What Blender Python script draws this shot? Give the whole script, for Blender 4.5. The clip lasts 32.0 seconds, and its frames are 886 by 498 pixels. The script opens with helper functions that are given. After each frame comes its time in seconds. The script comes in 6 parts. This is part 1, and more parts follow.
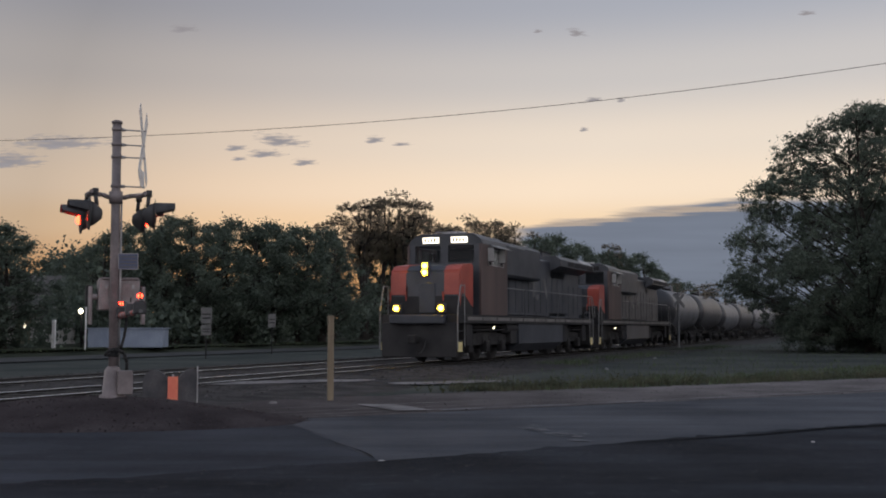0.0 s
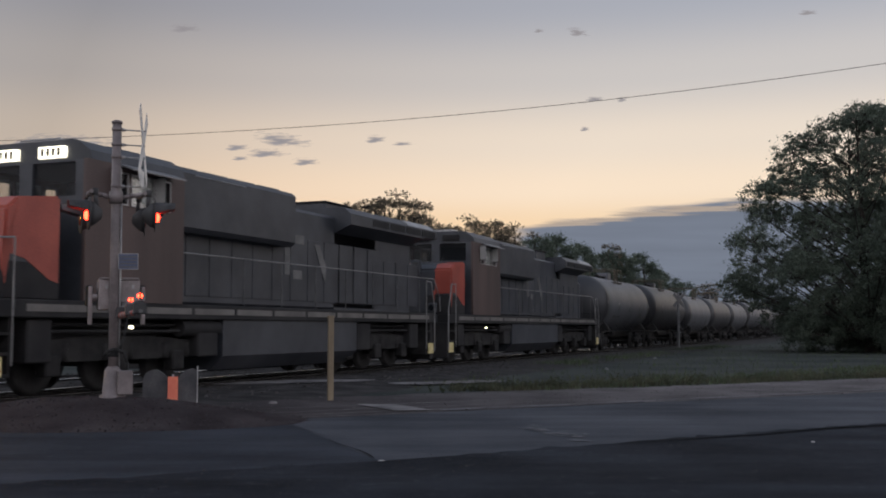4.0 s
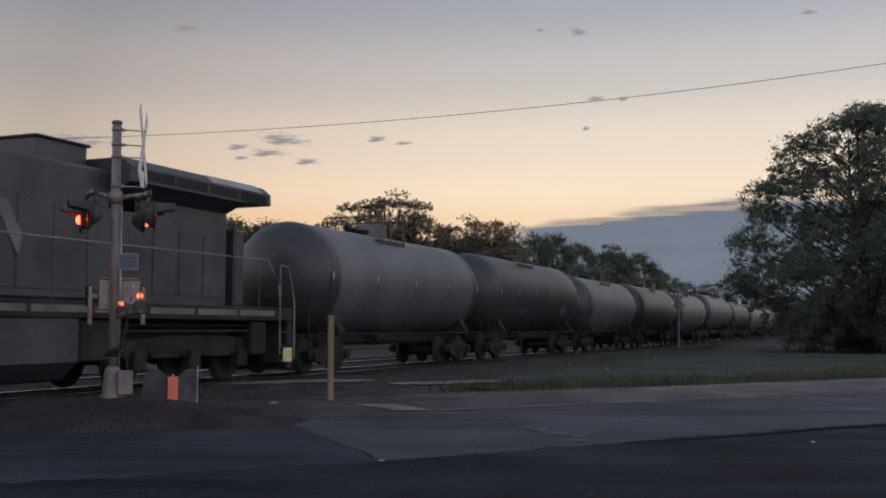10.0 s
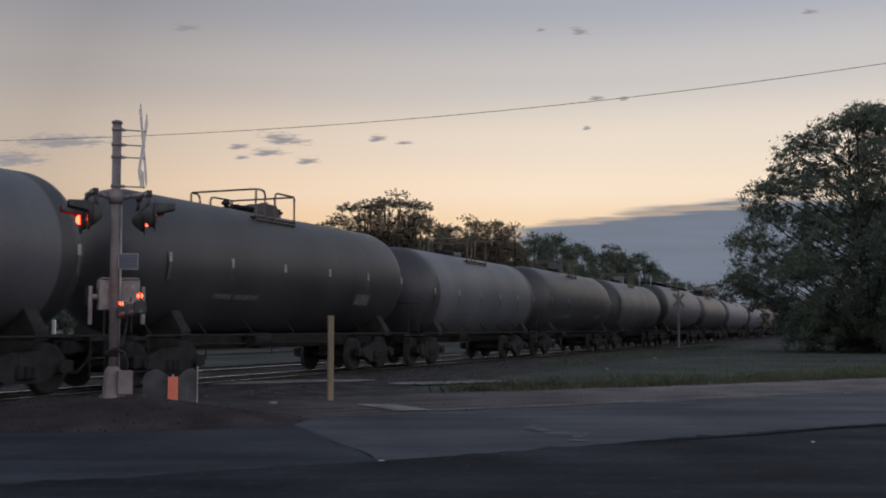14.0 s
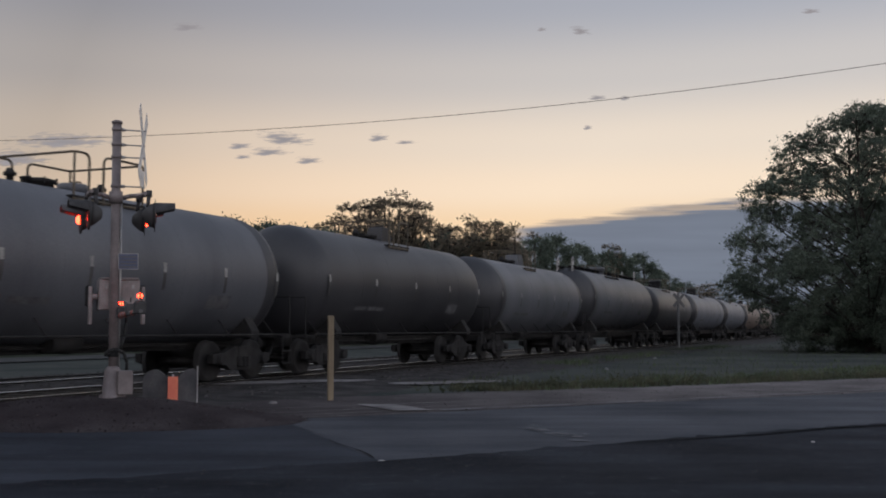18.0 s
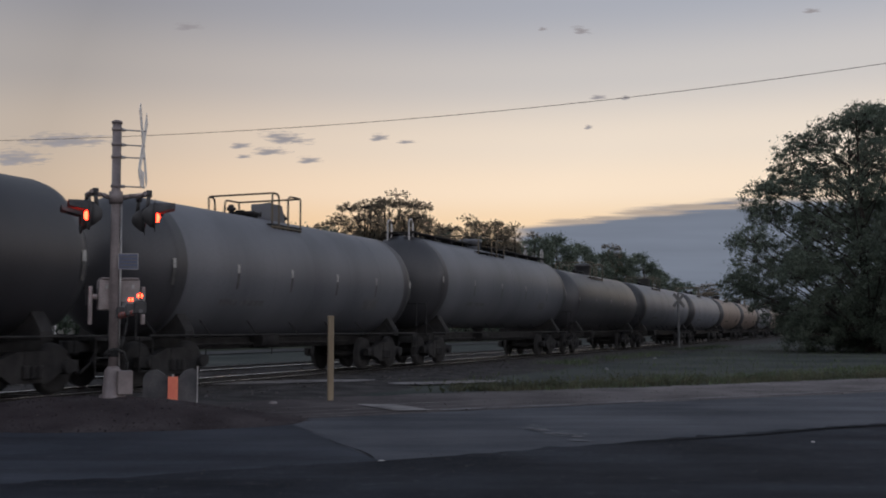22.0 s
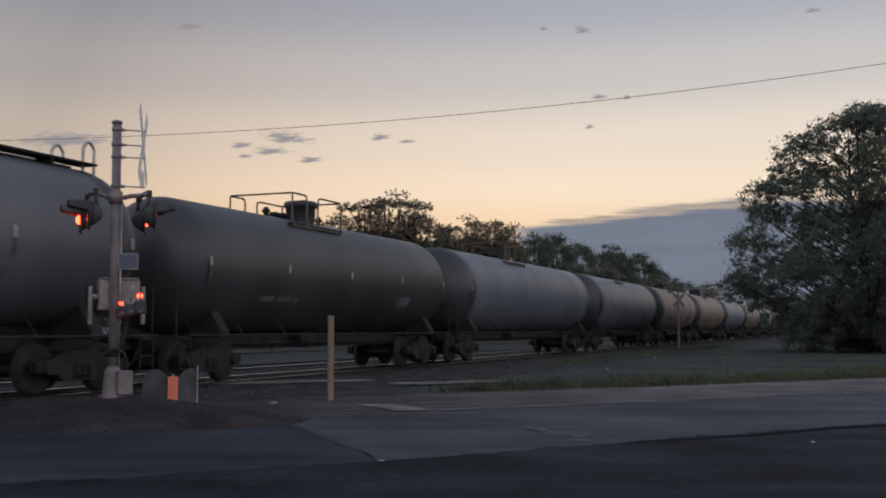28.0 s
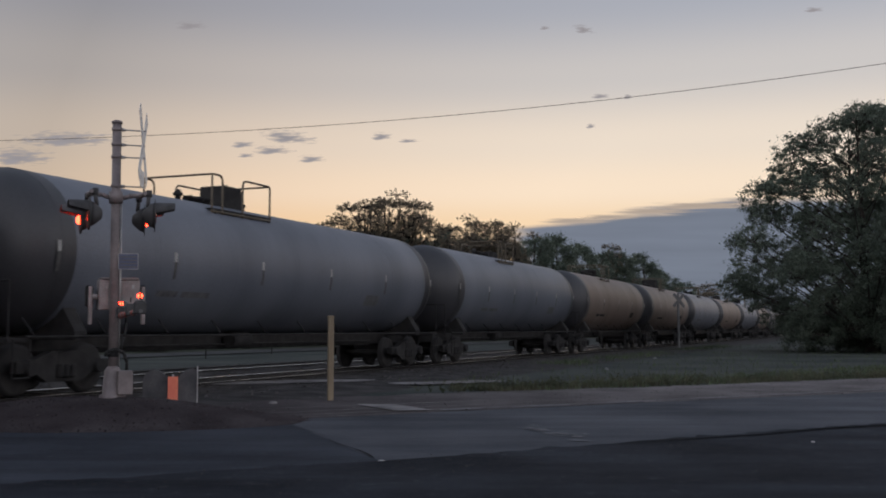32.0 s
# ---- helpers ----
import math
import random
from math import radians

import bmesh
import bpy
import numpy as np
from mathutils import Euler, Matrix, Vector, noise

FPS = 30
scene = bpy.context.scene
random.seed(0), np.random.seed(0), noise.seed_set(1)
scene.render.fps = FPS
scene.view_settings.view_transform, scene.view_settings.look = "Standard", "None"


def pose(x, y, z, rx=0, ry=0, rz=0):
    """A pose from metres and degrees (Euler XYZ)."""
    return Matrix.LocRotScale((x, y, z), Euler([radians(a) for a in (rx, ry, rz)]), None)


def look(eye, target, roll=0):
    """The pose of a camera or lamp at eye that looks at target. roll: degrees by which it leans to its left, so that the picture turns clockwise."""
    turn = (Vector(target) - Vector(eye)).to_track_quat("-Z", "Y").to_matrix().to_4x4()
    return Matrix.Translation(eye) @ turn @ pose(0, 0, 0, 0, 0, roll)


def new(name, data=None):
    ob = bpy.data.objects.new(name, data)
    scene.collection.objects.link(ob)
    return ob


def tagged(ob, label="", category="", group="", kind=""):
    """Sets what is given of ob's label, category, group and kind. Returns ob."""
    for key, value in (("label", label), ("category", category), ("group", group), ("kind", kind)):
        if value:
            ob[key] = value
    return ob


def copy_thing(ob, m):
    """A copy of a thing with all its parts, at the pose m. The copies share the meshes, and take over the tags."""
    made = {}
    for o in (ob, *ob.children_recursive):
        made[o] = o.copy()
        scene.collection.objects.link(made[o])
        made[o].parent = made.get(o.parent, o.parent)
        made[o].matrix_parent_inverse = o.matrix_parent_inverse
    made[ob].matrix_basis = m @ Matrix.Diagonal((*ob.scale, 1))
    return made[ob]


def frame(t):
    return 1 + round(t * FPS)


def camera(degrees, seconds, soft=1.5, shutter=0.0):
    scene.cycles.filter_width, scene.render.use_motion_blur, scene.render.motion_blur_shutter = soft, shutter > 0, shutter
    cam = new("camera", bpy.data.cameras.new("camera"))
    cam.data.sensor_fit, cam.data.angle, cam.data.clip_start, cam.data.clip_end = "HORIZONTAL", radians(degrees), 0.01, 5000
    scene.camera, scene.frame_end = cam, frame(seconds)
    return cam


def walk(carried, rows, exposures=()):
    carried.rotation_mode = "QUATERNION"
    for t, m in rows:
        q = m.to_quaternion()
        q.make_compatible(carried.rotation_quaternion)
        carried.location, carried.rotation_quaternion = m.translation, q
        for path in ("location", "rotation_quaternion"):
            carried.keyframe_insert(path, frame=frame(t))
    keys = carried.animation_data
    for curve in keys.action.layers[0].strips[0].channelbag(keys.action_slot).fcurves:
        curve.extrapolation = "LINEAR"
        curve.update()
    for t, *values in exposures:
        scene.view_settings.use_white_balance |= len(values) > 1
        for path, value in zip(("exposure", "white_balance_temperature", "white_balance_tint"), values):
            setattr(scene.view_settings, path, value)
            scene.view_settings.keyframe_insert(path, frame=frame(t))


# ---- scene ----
cam = camera(45.6, 32.0, soft=1.9, shutter=0.35)
EYE = (0.0, 0.0, 1.35)
SHOT = look(EYE, (0.0, 100.0, 1.35 + 7.556))
walk(cam, [(0.0, SHOT), (32.0, SHOT)], exposures=[(0.0, 0.0), (32.0, 0.0)])

# ---- world, sun ----
SUN_AZ = radians(-14.0)     # from the +y axis, to the left of the view
world = bpy.data.worlds.new("dusk_sky")
scene.world = world
world.use_nodes = True
wn, wl = world.node_tree.nodes, world.node_tree.links
wn.clear()
w_out = wn.new("ShaderNodeOutputWorld")
w_bg = wn.new("ShaderNodeBackground")
w_sky = wn.new("ShaderNodeTexSky")
w_sky.sky_type = "NISHITA"
w_sky.sun_disc = False
w_sky.sun_elevation = radians(1.5)
w_sky.sun_rotation = SUN_AZ
w_sky.air_density, w_sky.dust_density, w_sky.ozone_density = 1.0, 1.5, 1.5
w_bg.inputs["Strength"].default_value = 1.0
# the clear dusk sky: a warm low band towards the sunset, grey-blue overhead and behind
w_tc = wn.new("ShaderNodeTexCoord")
w_xyz = wn.new("ShaderNodeSeparateXYZ")
wl.new(w_tc.outputs["Generated"], w_xyz.inputs[0])


def sky_ramp(stops):
    r = wn.new("ShaderNodeValToRGB")
    r.color_ramp.interpolation = "EASE"
    while len(r.color_ramp.elements) < len(stops):
        r.color_ramp.elements.new(0.5)
    for e, (deg, col) in zip(r.color_ramp.elements, stops):
        e.position, e.color = max(0.0, math.sin(radians(deg))), (*col, 1)
    wl.new(w_xyz.outputs["Z"], r.inputs["Fac"])
    return r


w_front = sky_ramp([(0, (0.60, 0.32, 0.14)), (3, (0.73, 0.43, 0.21)), (5.5, (0.86, 0.645, 0.43)), (7.5, (0.90, 0.735, 0.57)), (10, (0.80, 0.69, 0.58)), (13.5, (0.57, 0.54, 0.525)), (17.5, (0.385, 0.405, 0.465)), (35, (0.36, 0.41, 0.53)), (90, (0.32, 0.40, 0.56))])
w_back = sky_ramp([(0, (0.78, 0.78, 0.86)), (6, (1.32, 1.27, 1.38)), (14, (1.8, 1.7, 1.78)), (25, (1.55, 1.55, 1.70)), (45, (0.70, 0.78, 0.98)), (90, (0.35, 0.44, 0.62))])
w_dot = wn.new("ShaderNodeVectorMath")
w_dot.operation = "DOT_PRODUCT"
w_dot.inputs[1].default_value = (math.sin(radians(5)), math.cos(radians(5)), 0)
wl.new(w_tc.outputs["Generated"], w_dot.inputs[0])
w_mr = wn.new("ShaderNodeMapRange")
w_mr.interpolation_type = "SMOOTHSTEP"
w_mr.inputs["From Min"].default_value, w_mr.inputs["From Max"].default_value = 0.05, 1.03
wl.new(w_dot.outputs["Value"], w_mr.inputs["Value"])
w_mix = wn.new("ShaderNodeMix")
w_mix.data_type = "RGBA"
wl.new(w_mr.outputs[0], w_mix.inputs["Factor"])
wl.new(w_back.outputs["Color"], w_mix.inputs["A"])
wl.new(w_front.outputs["Color"], w_mix.inputs["B"])
w_str = wn.new("ShaderNodeVectorMath")
w_str.operation = "SCALE"
w_str.inputs["Scale"].default_value = 0.1
wl.new(w_sky.outputs[0], w_str.inputs[0])
w_all = wn.new("ShaderNodeMix")
w_all.data_type = "RGBA"
w_all.inputs["Factor"].default_value = 0.12
wl.new(w_mix.outputs["Result"], w_all.inputs["A"])
wl.new(w_str.outputs[0], w_all.inputs["B"])
w_side = wn.new("ShaderNodeVectorMath")
w_side.operation = "DOT_PRODUCT"
w_side.inputs[1].default_value = (math.sin(radians(15)), math.cos(radians(15)), 0)
wl.new(w_tc.outputs["Generated"], w_side.inputs[0])
w_fall = wn.new("ShaderNodeMapRange")
w_fall.inputs["From Min"].default_value, w_fall.inputs["From Max"].default_value = 0.80, 0.98
w_fall.inputs["To Min"].default_value, w_fall.inputs["To Max"].default_value = 0.63, 1.13
wl.new(w_side.outputs["Value"], w_fall.inputs["Value"])
wl.new(w_fall.outputs[0], w_bg.inputs["Strength"])
wl.new(w_all.outputs["Result"], w_bg.inputs["Color"])
wl.new(w_bg.outputs[0], w_out.inputs["Surface"])

sun = new("sun", bpy.data.lights.new("sun", "SUN"))
sun.data.energy = 0.12
sun.data.angle = radians(12)
sun.data.color = (1.0, 0.62, 0.36)
sun.matrix_world = look((0, 0, 0), (-math.sin(SUN_AZ) * 1.0, -math.cos(SUN_AZ) * 1.0, -0.06))

# ---- materials ----


def nodes_of(name):
    m = bpy.data.materials.new(name)
    m.use_nodes = True
    nt = m.node_tree
    return m, nt, nt.nodes["Principled BSDF"]


def surface(name, a, b, rough=0.7, metal=0.0, scale=3.0, fine=40.0, bump=0.15, island=0.0, per_object=0.0, streaks=0.0, spec=0.5):
    """A worn surface: two colours mixed by coarse noise, fine grain in gloss and relief."""
    m, nt, p = nodes_of(name)
    n, l = nt.nodes, nt.links
    tc = n.new("ShaderNodeTexCoord")
    big, small = n.new("ShaderNodeTexNoise"), n.new("ShaderNodeTexNoise")
    big.inputs["Scale"].default_value, big.inputs["Detail"].default_value = scale, 6
    small.inputs["Scale"].default_value, small.inputs["Detail"].default_value = fine, 4
    src = tc.outputs["Object"]
    if streaks:
        mp = n.new("ShaderNodeMapping")
        mp.inputs["Scale"].default_value = (1, 1, streaks)
        l.new(src, mp.inputs["Vector"])
        l.new(mp.outputs[0], big.inputs["Vector"])
    else:
        l.new(src, big.inputs["Vector"])
    l.new(src, small.inputs["Vector"])
    ramp = n.new("ShaderNodeValToRGB")
    ramp.color_ramp.elements[0].position, ramp.color_ramp.elements[1].position = 0.35, 0.68
    ramp.color_ramp.elements[0].color, ramp.color_ramp.elements[1].color = (*a, 1), (*b, 1)
    l.new(big.outputs["Fac"], ramp.inputs["Fac"])
    col = ramp.outputs["Color"]
    grain = n.new("ShaderNodeMix")
    grain.data_type, grain.blend_type = "RGBA", "OVERLAY"
    grain.inputs["Factor"].default_value = 0.35
    l.new(col, grain.inputs["A"])
    l.new(small.outputs["Fac"], grain.inputs["B"])
    hs = n.new("ShaderNodeHueSaturation")
    l.new(grain.outputs["Result"], hs.inputs["Color"])
    if island or per_object:
        g = n.new("ShaderNodeObjectInfo") if per_object else n.new("ShaderNodeNewGeometry")
        out = g.outputs["Random"] if per_object else g.outputs["Random Per Island"]
        mr = n.new("ShaderNodeMapRange")
        k = per_object or island
        mr.inputs["To Min"].default_value, mr.inputs["To Max"].default_value = 1 - k, 1 + k
        l.new(out, mr.inputs["Value"])
        l.new(mr.outputs[0], hs.inputs["Value"])
    sat = n.new("ShaderNodeHueSaturation")
    sat.inputs["Saturation"].default_value = 0.9
    l.new(hs.outputs[0], sat.inputs["Color"])
    l.new(sat.outputs[0], p.inputs["Base Color"])
    rr = n.new("ShaderNodeMapRange")
    rr.inputs["To Min"].default_value, rr.inputs["To Max"].default_value = max(0.05, rough - 0.12), min(1, rough + 0.12)
    l.new(small.outputs["Fac"], rr.inputs["Value"])
    l.new(rr.outputs[0], p.inputs["Roughness"])
    p.inputs["Metallic"].default_value = metal
    p.inputs["Specular IOR Level"].default_value = spec
    if bump:
        bp = n.new("ShaderNodeBump")
        bp.inputs["Strength"].default_value, bp.inputs["Distance"].default_value = bump, 0.02
        l.new(small.outputs["Fac"], bp.inputs["Height"])
        l.new(bp.outputs[0], p.inputs["Normal"])
    return m


def glow(name, colour, strength):
    m, nt, p = nodes_of(name)
    p.inputs["Base Color"].default_value = (*colour, 1)
    p.inputs["Emission Color"].default_value = (*colour, 1)
    p.inputs["Emission Strength"].default_value = strength
    return m



def paved(m, along, amount, pale=0.6, mottle=14.0):
    """Long wear streaks along the traffic, and pale aggregate showing here and there."""
    n, l = m.node_tree.nodes, m.node_tree.links
    p = n["Principled BSDF"]
    src = p.inputs["Base Color"].links[0].from_socket
    tc, mp, no = n.new("ShaderNodeTexCoord"), n.new("ShaderNodeMapping"), n.new("ShaderNodeTexNoise")
    mp.inputs["Rotation"].default_value = (0, 0, -along)
    mp.inputs["Scale"].default_value = (0.12, 1.6, 1)
    no.inputs["Scale"].default_value, no.inputs["Detail"].default_value = 1.0, 8
    no.inputs["Roughness"].default_value = 0.65
    l.new(tc.outputs["Object"], mp.inputs["Vector"])
    l.new(mp.outputs[0], no.inputs["Vector"])
    mr = n.new("ShaderNodeMapRange")
    mr.inputs["From Min"].default_value, mr.inputs["From Max"].default_value = 0.3, 0.7
    mr.inputs["To Min"].default_value, mr.inputs["To Max"].default_value = 1 - amount, 1 + amount
    l.new(no.outputs["Fac"], mr.inputs["Value"])
    hs = n.new("ShaderNodeHueSaturation")
    l.new(mr.outputs[0], hs.inputs["Value"])
    l.new(src, hs.inputs["Color"])
    sp = n.new("ShaderNodeTexNoise")
    sp.inputs["Scale"].default_value, sp.inputs["Detail"].default_value = mottle, 8
    sp.inputs["Roughness"].default_value = 0.75
    l.new(tc.outputs["Object"], sp.inputs["Vector"])
    cut = n.new("ShaderNodeMapRange")
    cut.inputs["From Min"].default_value, cut.inputs["From Max"].default_value = pale, pale + 0.2
    l.new(sp.outputs["Fac"], cut.inputs["Value"])
    mx = n.new("ShaderNodeMix")
    mx.data_type = "RGBA"
    mx.inputs["B"].default_value = (0.095, 0.098, 0.105, 1)
    l.new(cut.outputs[0], mx.inputs["Factor"])
    l.new(hs.outputs[0], mx.inputs["A"])
    l.new(mx.outputs["Result"], p.inputs["Base Color"])
    return m


ASPHALT = paved(surface("asphalt", (0.010, 0.0125, 0.018), (0.032, 0.038, 0.049), 0.9, scale=0.5, fine=60, bump=0.7, spec=0.1), radians(30), 0.35, 0.57, 5.5)
ROAD_DARK = paved(surface("dark_road", (0.026, 0.031, 0.041), (0.052, 0.060, 0.076), 0.9, scale=0.4, fine=50, bump=0.6, spec=0.1), radians(30), 0.3, 0.57, 8.0)
ASPHALT_OLD = paved(surface("old_asphalt", (0.044, 0.050, 0.062), (0.092, 0.099, 0.116), 0.88, scale=0.35, fine=45, bump=0.6, spec=0.15), radians(30), 0.28, 0.55, 7.0)
GRAVEL = surface("gravel", (0.11, 0.10, 0.10), (0.21, 0.19, 0.19), 0.95, scale=0.7, fine=30, bump=0.9, spec=0.08)
GRAVEL_DARK = surface("dark_gravel", (0.032, 0.026, 0.028), (0.066, 0.056, 0.058), 0.95, scale=1.1, fine=26, bump=0.9, spec=0.06)


def darkened(m, dark, s0, s1):
    """Puts a darker tone into gravel near the crossing, thinning out along the road."""
    n, l = m.node_tree.nodes, m.node_tree.links
    p = n["Principled BSDF"]
    src = p.inputs["Base Color"].links[0].from_socket
    tc, dot, no, add, mr, mx = (n.new("ShaderNode" + q) for q in ("TexCoord", "VectorMath", "TexNoise", "Math", "MapRange", "Mix"))
    dot.operation, add.operation, mx.data_type = "DOT_PRODUCT", "MULTIPLY_ADD", "RGBA"
    dot.inputs[1].default_value = (math.sin(radians(60)), math.cos(radians(60)), 0)
    no.inputs["Scale"].default_value, no.inputs["Detail"].default_value = 0.5, 8
    l.new(tc.outputs["Object"], dot.inputs[0])
    l.new(tc.outputs["Object"], no.inputs["Vector"])
    add.inputs[1].default_value = 9.0
    l.new(no.outputs["Fac"], add.inputs[0])
    l.new(dot.outputs["Value"], add.inputs[2])
    mr.inputs["From Min"].default_value, mr.inputs["From Max"].default_value = s0 + 4.5, s1 + 4.5
    l.new(add.outputs[0], mr.inputs["Value"])
    mx.inputs["A"].default_value = (*dark, 1)
    l.new(mr.outputs[0], mx.inputs["Factor"])
    l.new(src, mx.inputs["B"])
    l.new(mx.outputs["Result"], p.inputs["Base Color"])
    return m


darkened(GRAVEL, (0.036, 0.030, 0.031), 3.0, 18.0)
BALLAST = surface("ballast", (0.038, 0.036, 0.036), (0.082, 0.077, 0.075), 0.95, scale=1.5, fine=16, bump=1.0, spec=0.06)
STONE = surface("gravel_stone", (0.08, 0.073, 0.073), (0.17, 0.156, 0.155), 0.95, scale=6, fine=40, bump=0.4, island=0.35, spec=0.15)
STONE_BROWN = surface("brown_gravel_stone", (0.028, 0.024, 0.025), (0.085, 0.072, 0.073), 0.95, scale=6, fine=40, bump=0.4, island=0.4, spec=0.1)
STONE_DARK = surface("ballast_stone", (0.04, 0.037, 0.036), (0.11, 0.102, 0.098), 0.95, scale=6, fine=40, bump=0.4, island=0.4, spec=0.1)
LAWN = surface("dusky_lawn", (0.03, 0.036, 0.025), (0.065, 0.072, 0.05), 0.95, scale=0.3, fine=18, bump=0.8, spec=0.05)
SOIL = surface("soil", (0.042, 0.05, 0.047), (0.082, 0.09, 0.08), 0.95, scale=0.25, fine=18, bump=0.8, spec=0.08)
GRASS = surface("grass", (0.045, 0.072, 0.03), (0.095, 0.125, 0.055), 0.8, scale=1.0, fine=20, bump=0.0, island=0.4)
DRYGRASS = surface("dry_grass", (0.042, 0.046, 0.022), (0.095, 0.088, 0.048), 0.85, scale=1.0, fine=20, bump=0.0, island=0.45)
CONCRETE_DARK = surface("weathered_concrete", (0.065, 0.065, 0.072), (0.125, 0.122, 0.126), 0.9, scale=3, fine=35, bump=0.4)
CINDER = surface("stone_dust", (0.15, 0.142, 0.142), (0.27, 0.255, 0.25), 0.95, scale=1.6, fine=30, bump=0.5, spec=0.1)
STREET = surface("old_concrete_street", (0.05, 0.05, 0.05), (0.09, 0.09, 0.088), 0.9, scale=0.6, fine=25, bump=0.3, spec=0.15)
SCUFF = surface("worn_paint", (0.10, 0.105, 0.118), (0.30, 0.30, 0.31), 0.9, scale=9, fine=60, bump=0.3, spec=0.1)
RAILTOP = surface("polished_rail", (0.92, 0.91, 0.90), (0.97, 0.96, 0.95), 0.27, metal=1.0, scale=2, fine=80, bump=0.03)
RAILDULL = surface("dull_rail", (0.06, 0.055, 0.05), (0.12, 0.11, 0.10), 0.6, metal=0.3, scale=3, fine=60, bump=0.1)
RAILSIDE = surface("rusty_rail", (0.012, 0.0105, 0.0095), (0.028, 0.024, 0.021), 0.85, scale=4, fine=50, bump=0.3)
TIE = surface("creosote_tie", (0.012, 0.0105, 0.009), (0.03, 0.026, 0.022), 0.9, scale=3, fine=30, bump=0.6, per_object=0.3)
BARK = surface("bark", (0.022, 0.018, 0.015), (0.05, 0.04, 0.033), 0.95, scale=3, fine=18, bump=0.9)


def leafy(m, through_light):
    """Lets part of the light through the leaf."""
    n, l = m.node_tree.nodes, m.node_tree.links
    pb = n["Principled BSDF"]
    tr, mx = n.new("ShaderNodeBsdfTranslucent"), n.new("ShaderNodeMixShader")
    mx.inputs["Fac"].default_value = through_light
    l.new(pb.inputs["Base Color"].links[0].from_socket, tr.inputs["Color"])
    l.new(pb.outputs[0], mx.inputs[1])
    l.new(tr.outputs[0], mx.inputs[2])
    l.new(mx.outputs[0], n["Material Output"].inputs["Surface"])
    return m


LEAF = leafy(surface("leaves", (0.088, 0.118, 0.088), (0.138, 0.175, 0.128), 0.65, scale=0.4, fine=8, bump=0.0, island=0.35), 0.4)
# paler and browner: haze and backlight are mixed into the leaf colour
HAZEDLEAF = leafy(surface("pale_hazed_leaves", (0.17, 0.145, 0.10), (0.27, 0.225, 0.16), 0.6, scale=0.4, fine=8, bump=0.0, island=0.35), 0.6)
WEEDLEAF = leafy(surface("weed_leaves", (0.05, 0.062, 0.032), (0.115, 0.115, 0.06), 0.75, scale=1.0, fine=20, bump=0.0, island=0.45), 0.3)
STEEL_DARK = surface("dark_steel", (0.019, 0.0185, 0.019), (0.042, 0.04, 0.039), 0.8, metal=0.0, scale=3, fine=40, bump=0.2, spec=0.25)
GALV = surface("galvanised_steel", (0.35, 0.34, 0.34), (0.5, 0.49, 0.48), 0.5, metal=0.5, scale=5, fine=60, bump=0.1)
# aluminium paint with the red lamps' pink glow tinted in
ALU = surface("lamp_pink_aluminium", (0.24, 0.205, 0.20), (0.36, 0.31, 0.305), 0.5, metal=0.15, scale=4, fine=50, bump=0.1)
TANK_BLACK = surface("black_tank_paint", (0.026, 0.026, 0.03), (0.052, 0.052, 0.057), 0.42, scale=0.5, fine=30, bump=0.06, streaks=0.15)
TANK_GREY = surface("grey_tank_paint", (0.074, 0.079, 0.092), (0.134, 0.14, 0.156), 0.45, scale=0.5, fine=30, bump=0.06, streaks=0.15)
TANK_BLUE = surface("blue_grey_tank_paint", (0.086, 0.097, 0.122), (0.143, 0.157, 0.188), 0.45, scale=0.5, fine=30, bump=0.06, streaks=0.15)
TANK_TAN = surface("weathered_tan_tank_paint", (0.135, 0.094, 0.072), (0.21, 0.158, 0.127), 0.5, scale=0.6, fine=30, bump=0.06, streaks=0.15)
RED = surface("red_orange_paint", (0.32, 0.034, 0.016), (0.45, 0.058, 0.025), 0.4, scale=1.0, fine=30, bump=0.05)
DULLRED = surface("dull_red_paint", (0.07, 0.047, 0.043), (0.115, 0.074, 0.066), 0.55, scale=0.9, fine=30, bump=0.05, streaks=0.2)
BLACKUNDER = surface("grimy_black_underframe", (0.021, 0.021, 0.023), (0.046, 0.044, 0.044), 0.75, scale=1.0, fine=30, bump=0.1, spec=0.25)
STRIPE = surface("dirty_cream_stripe", (0.12, 0.112, 0.104), (0.2, 0.185, 0.17), 0.65, scale=1.5, fine=30, bump=0.05)
STENCIL = surface("grimy_stencil_paint", (0.075, 0.075, 0.08), (0.15, 0.15, 0.155), 0.6, scale=5.0, fine=30, bump=0.05)
BAND = surface("sooty_white_paint", (0.10, 0.10, 0.10), (0.26, 0.255, 0.25), 0.6, scale=1.2, fine=30, bump=0.05)
FADED = surface("faded_white_paint", (0.17, 0.17, 0.175), (0.28, 0.275, 0.275), 0.6, scale=1.5, fine=30, bump=0.05)
BLACKPAINT = surface("black_engine_paint", (0.034, 0.038, 0.047), (0.068, 0.073, 0.086), 0.45, scale=1.0, fine=30, bump=0.05)
WHITEPAINT = surface("white_paint", (0.62, 0.61, 0.6), (0.78, 0.77, 0.75), 0.5, scale=2.0, fine=40, bump=0.05)
REFLECT = surface("dusty_reflective_tape", (0.24, 0.235, 0.22), (0.46, 0.45, 0.42), 0.6, scale=4.0, fine=40, bump=0.05)
TAPE_DARK = surface("darker_tape", (0.05, 0.049, 0.048), (0.10, 0.097, 0.092), 0.7, scale=4.0, fine=40, bump=0.05)
ROOFGLINT = surface("roof_sky_glint", (0.28, 0.28, 0.285), (0.42, 0.42, 0.425), 0.4, metal=0.3, scale=1.5, fine=30, bump=0.05)
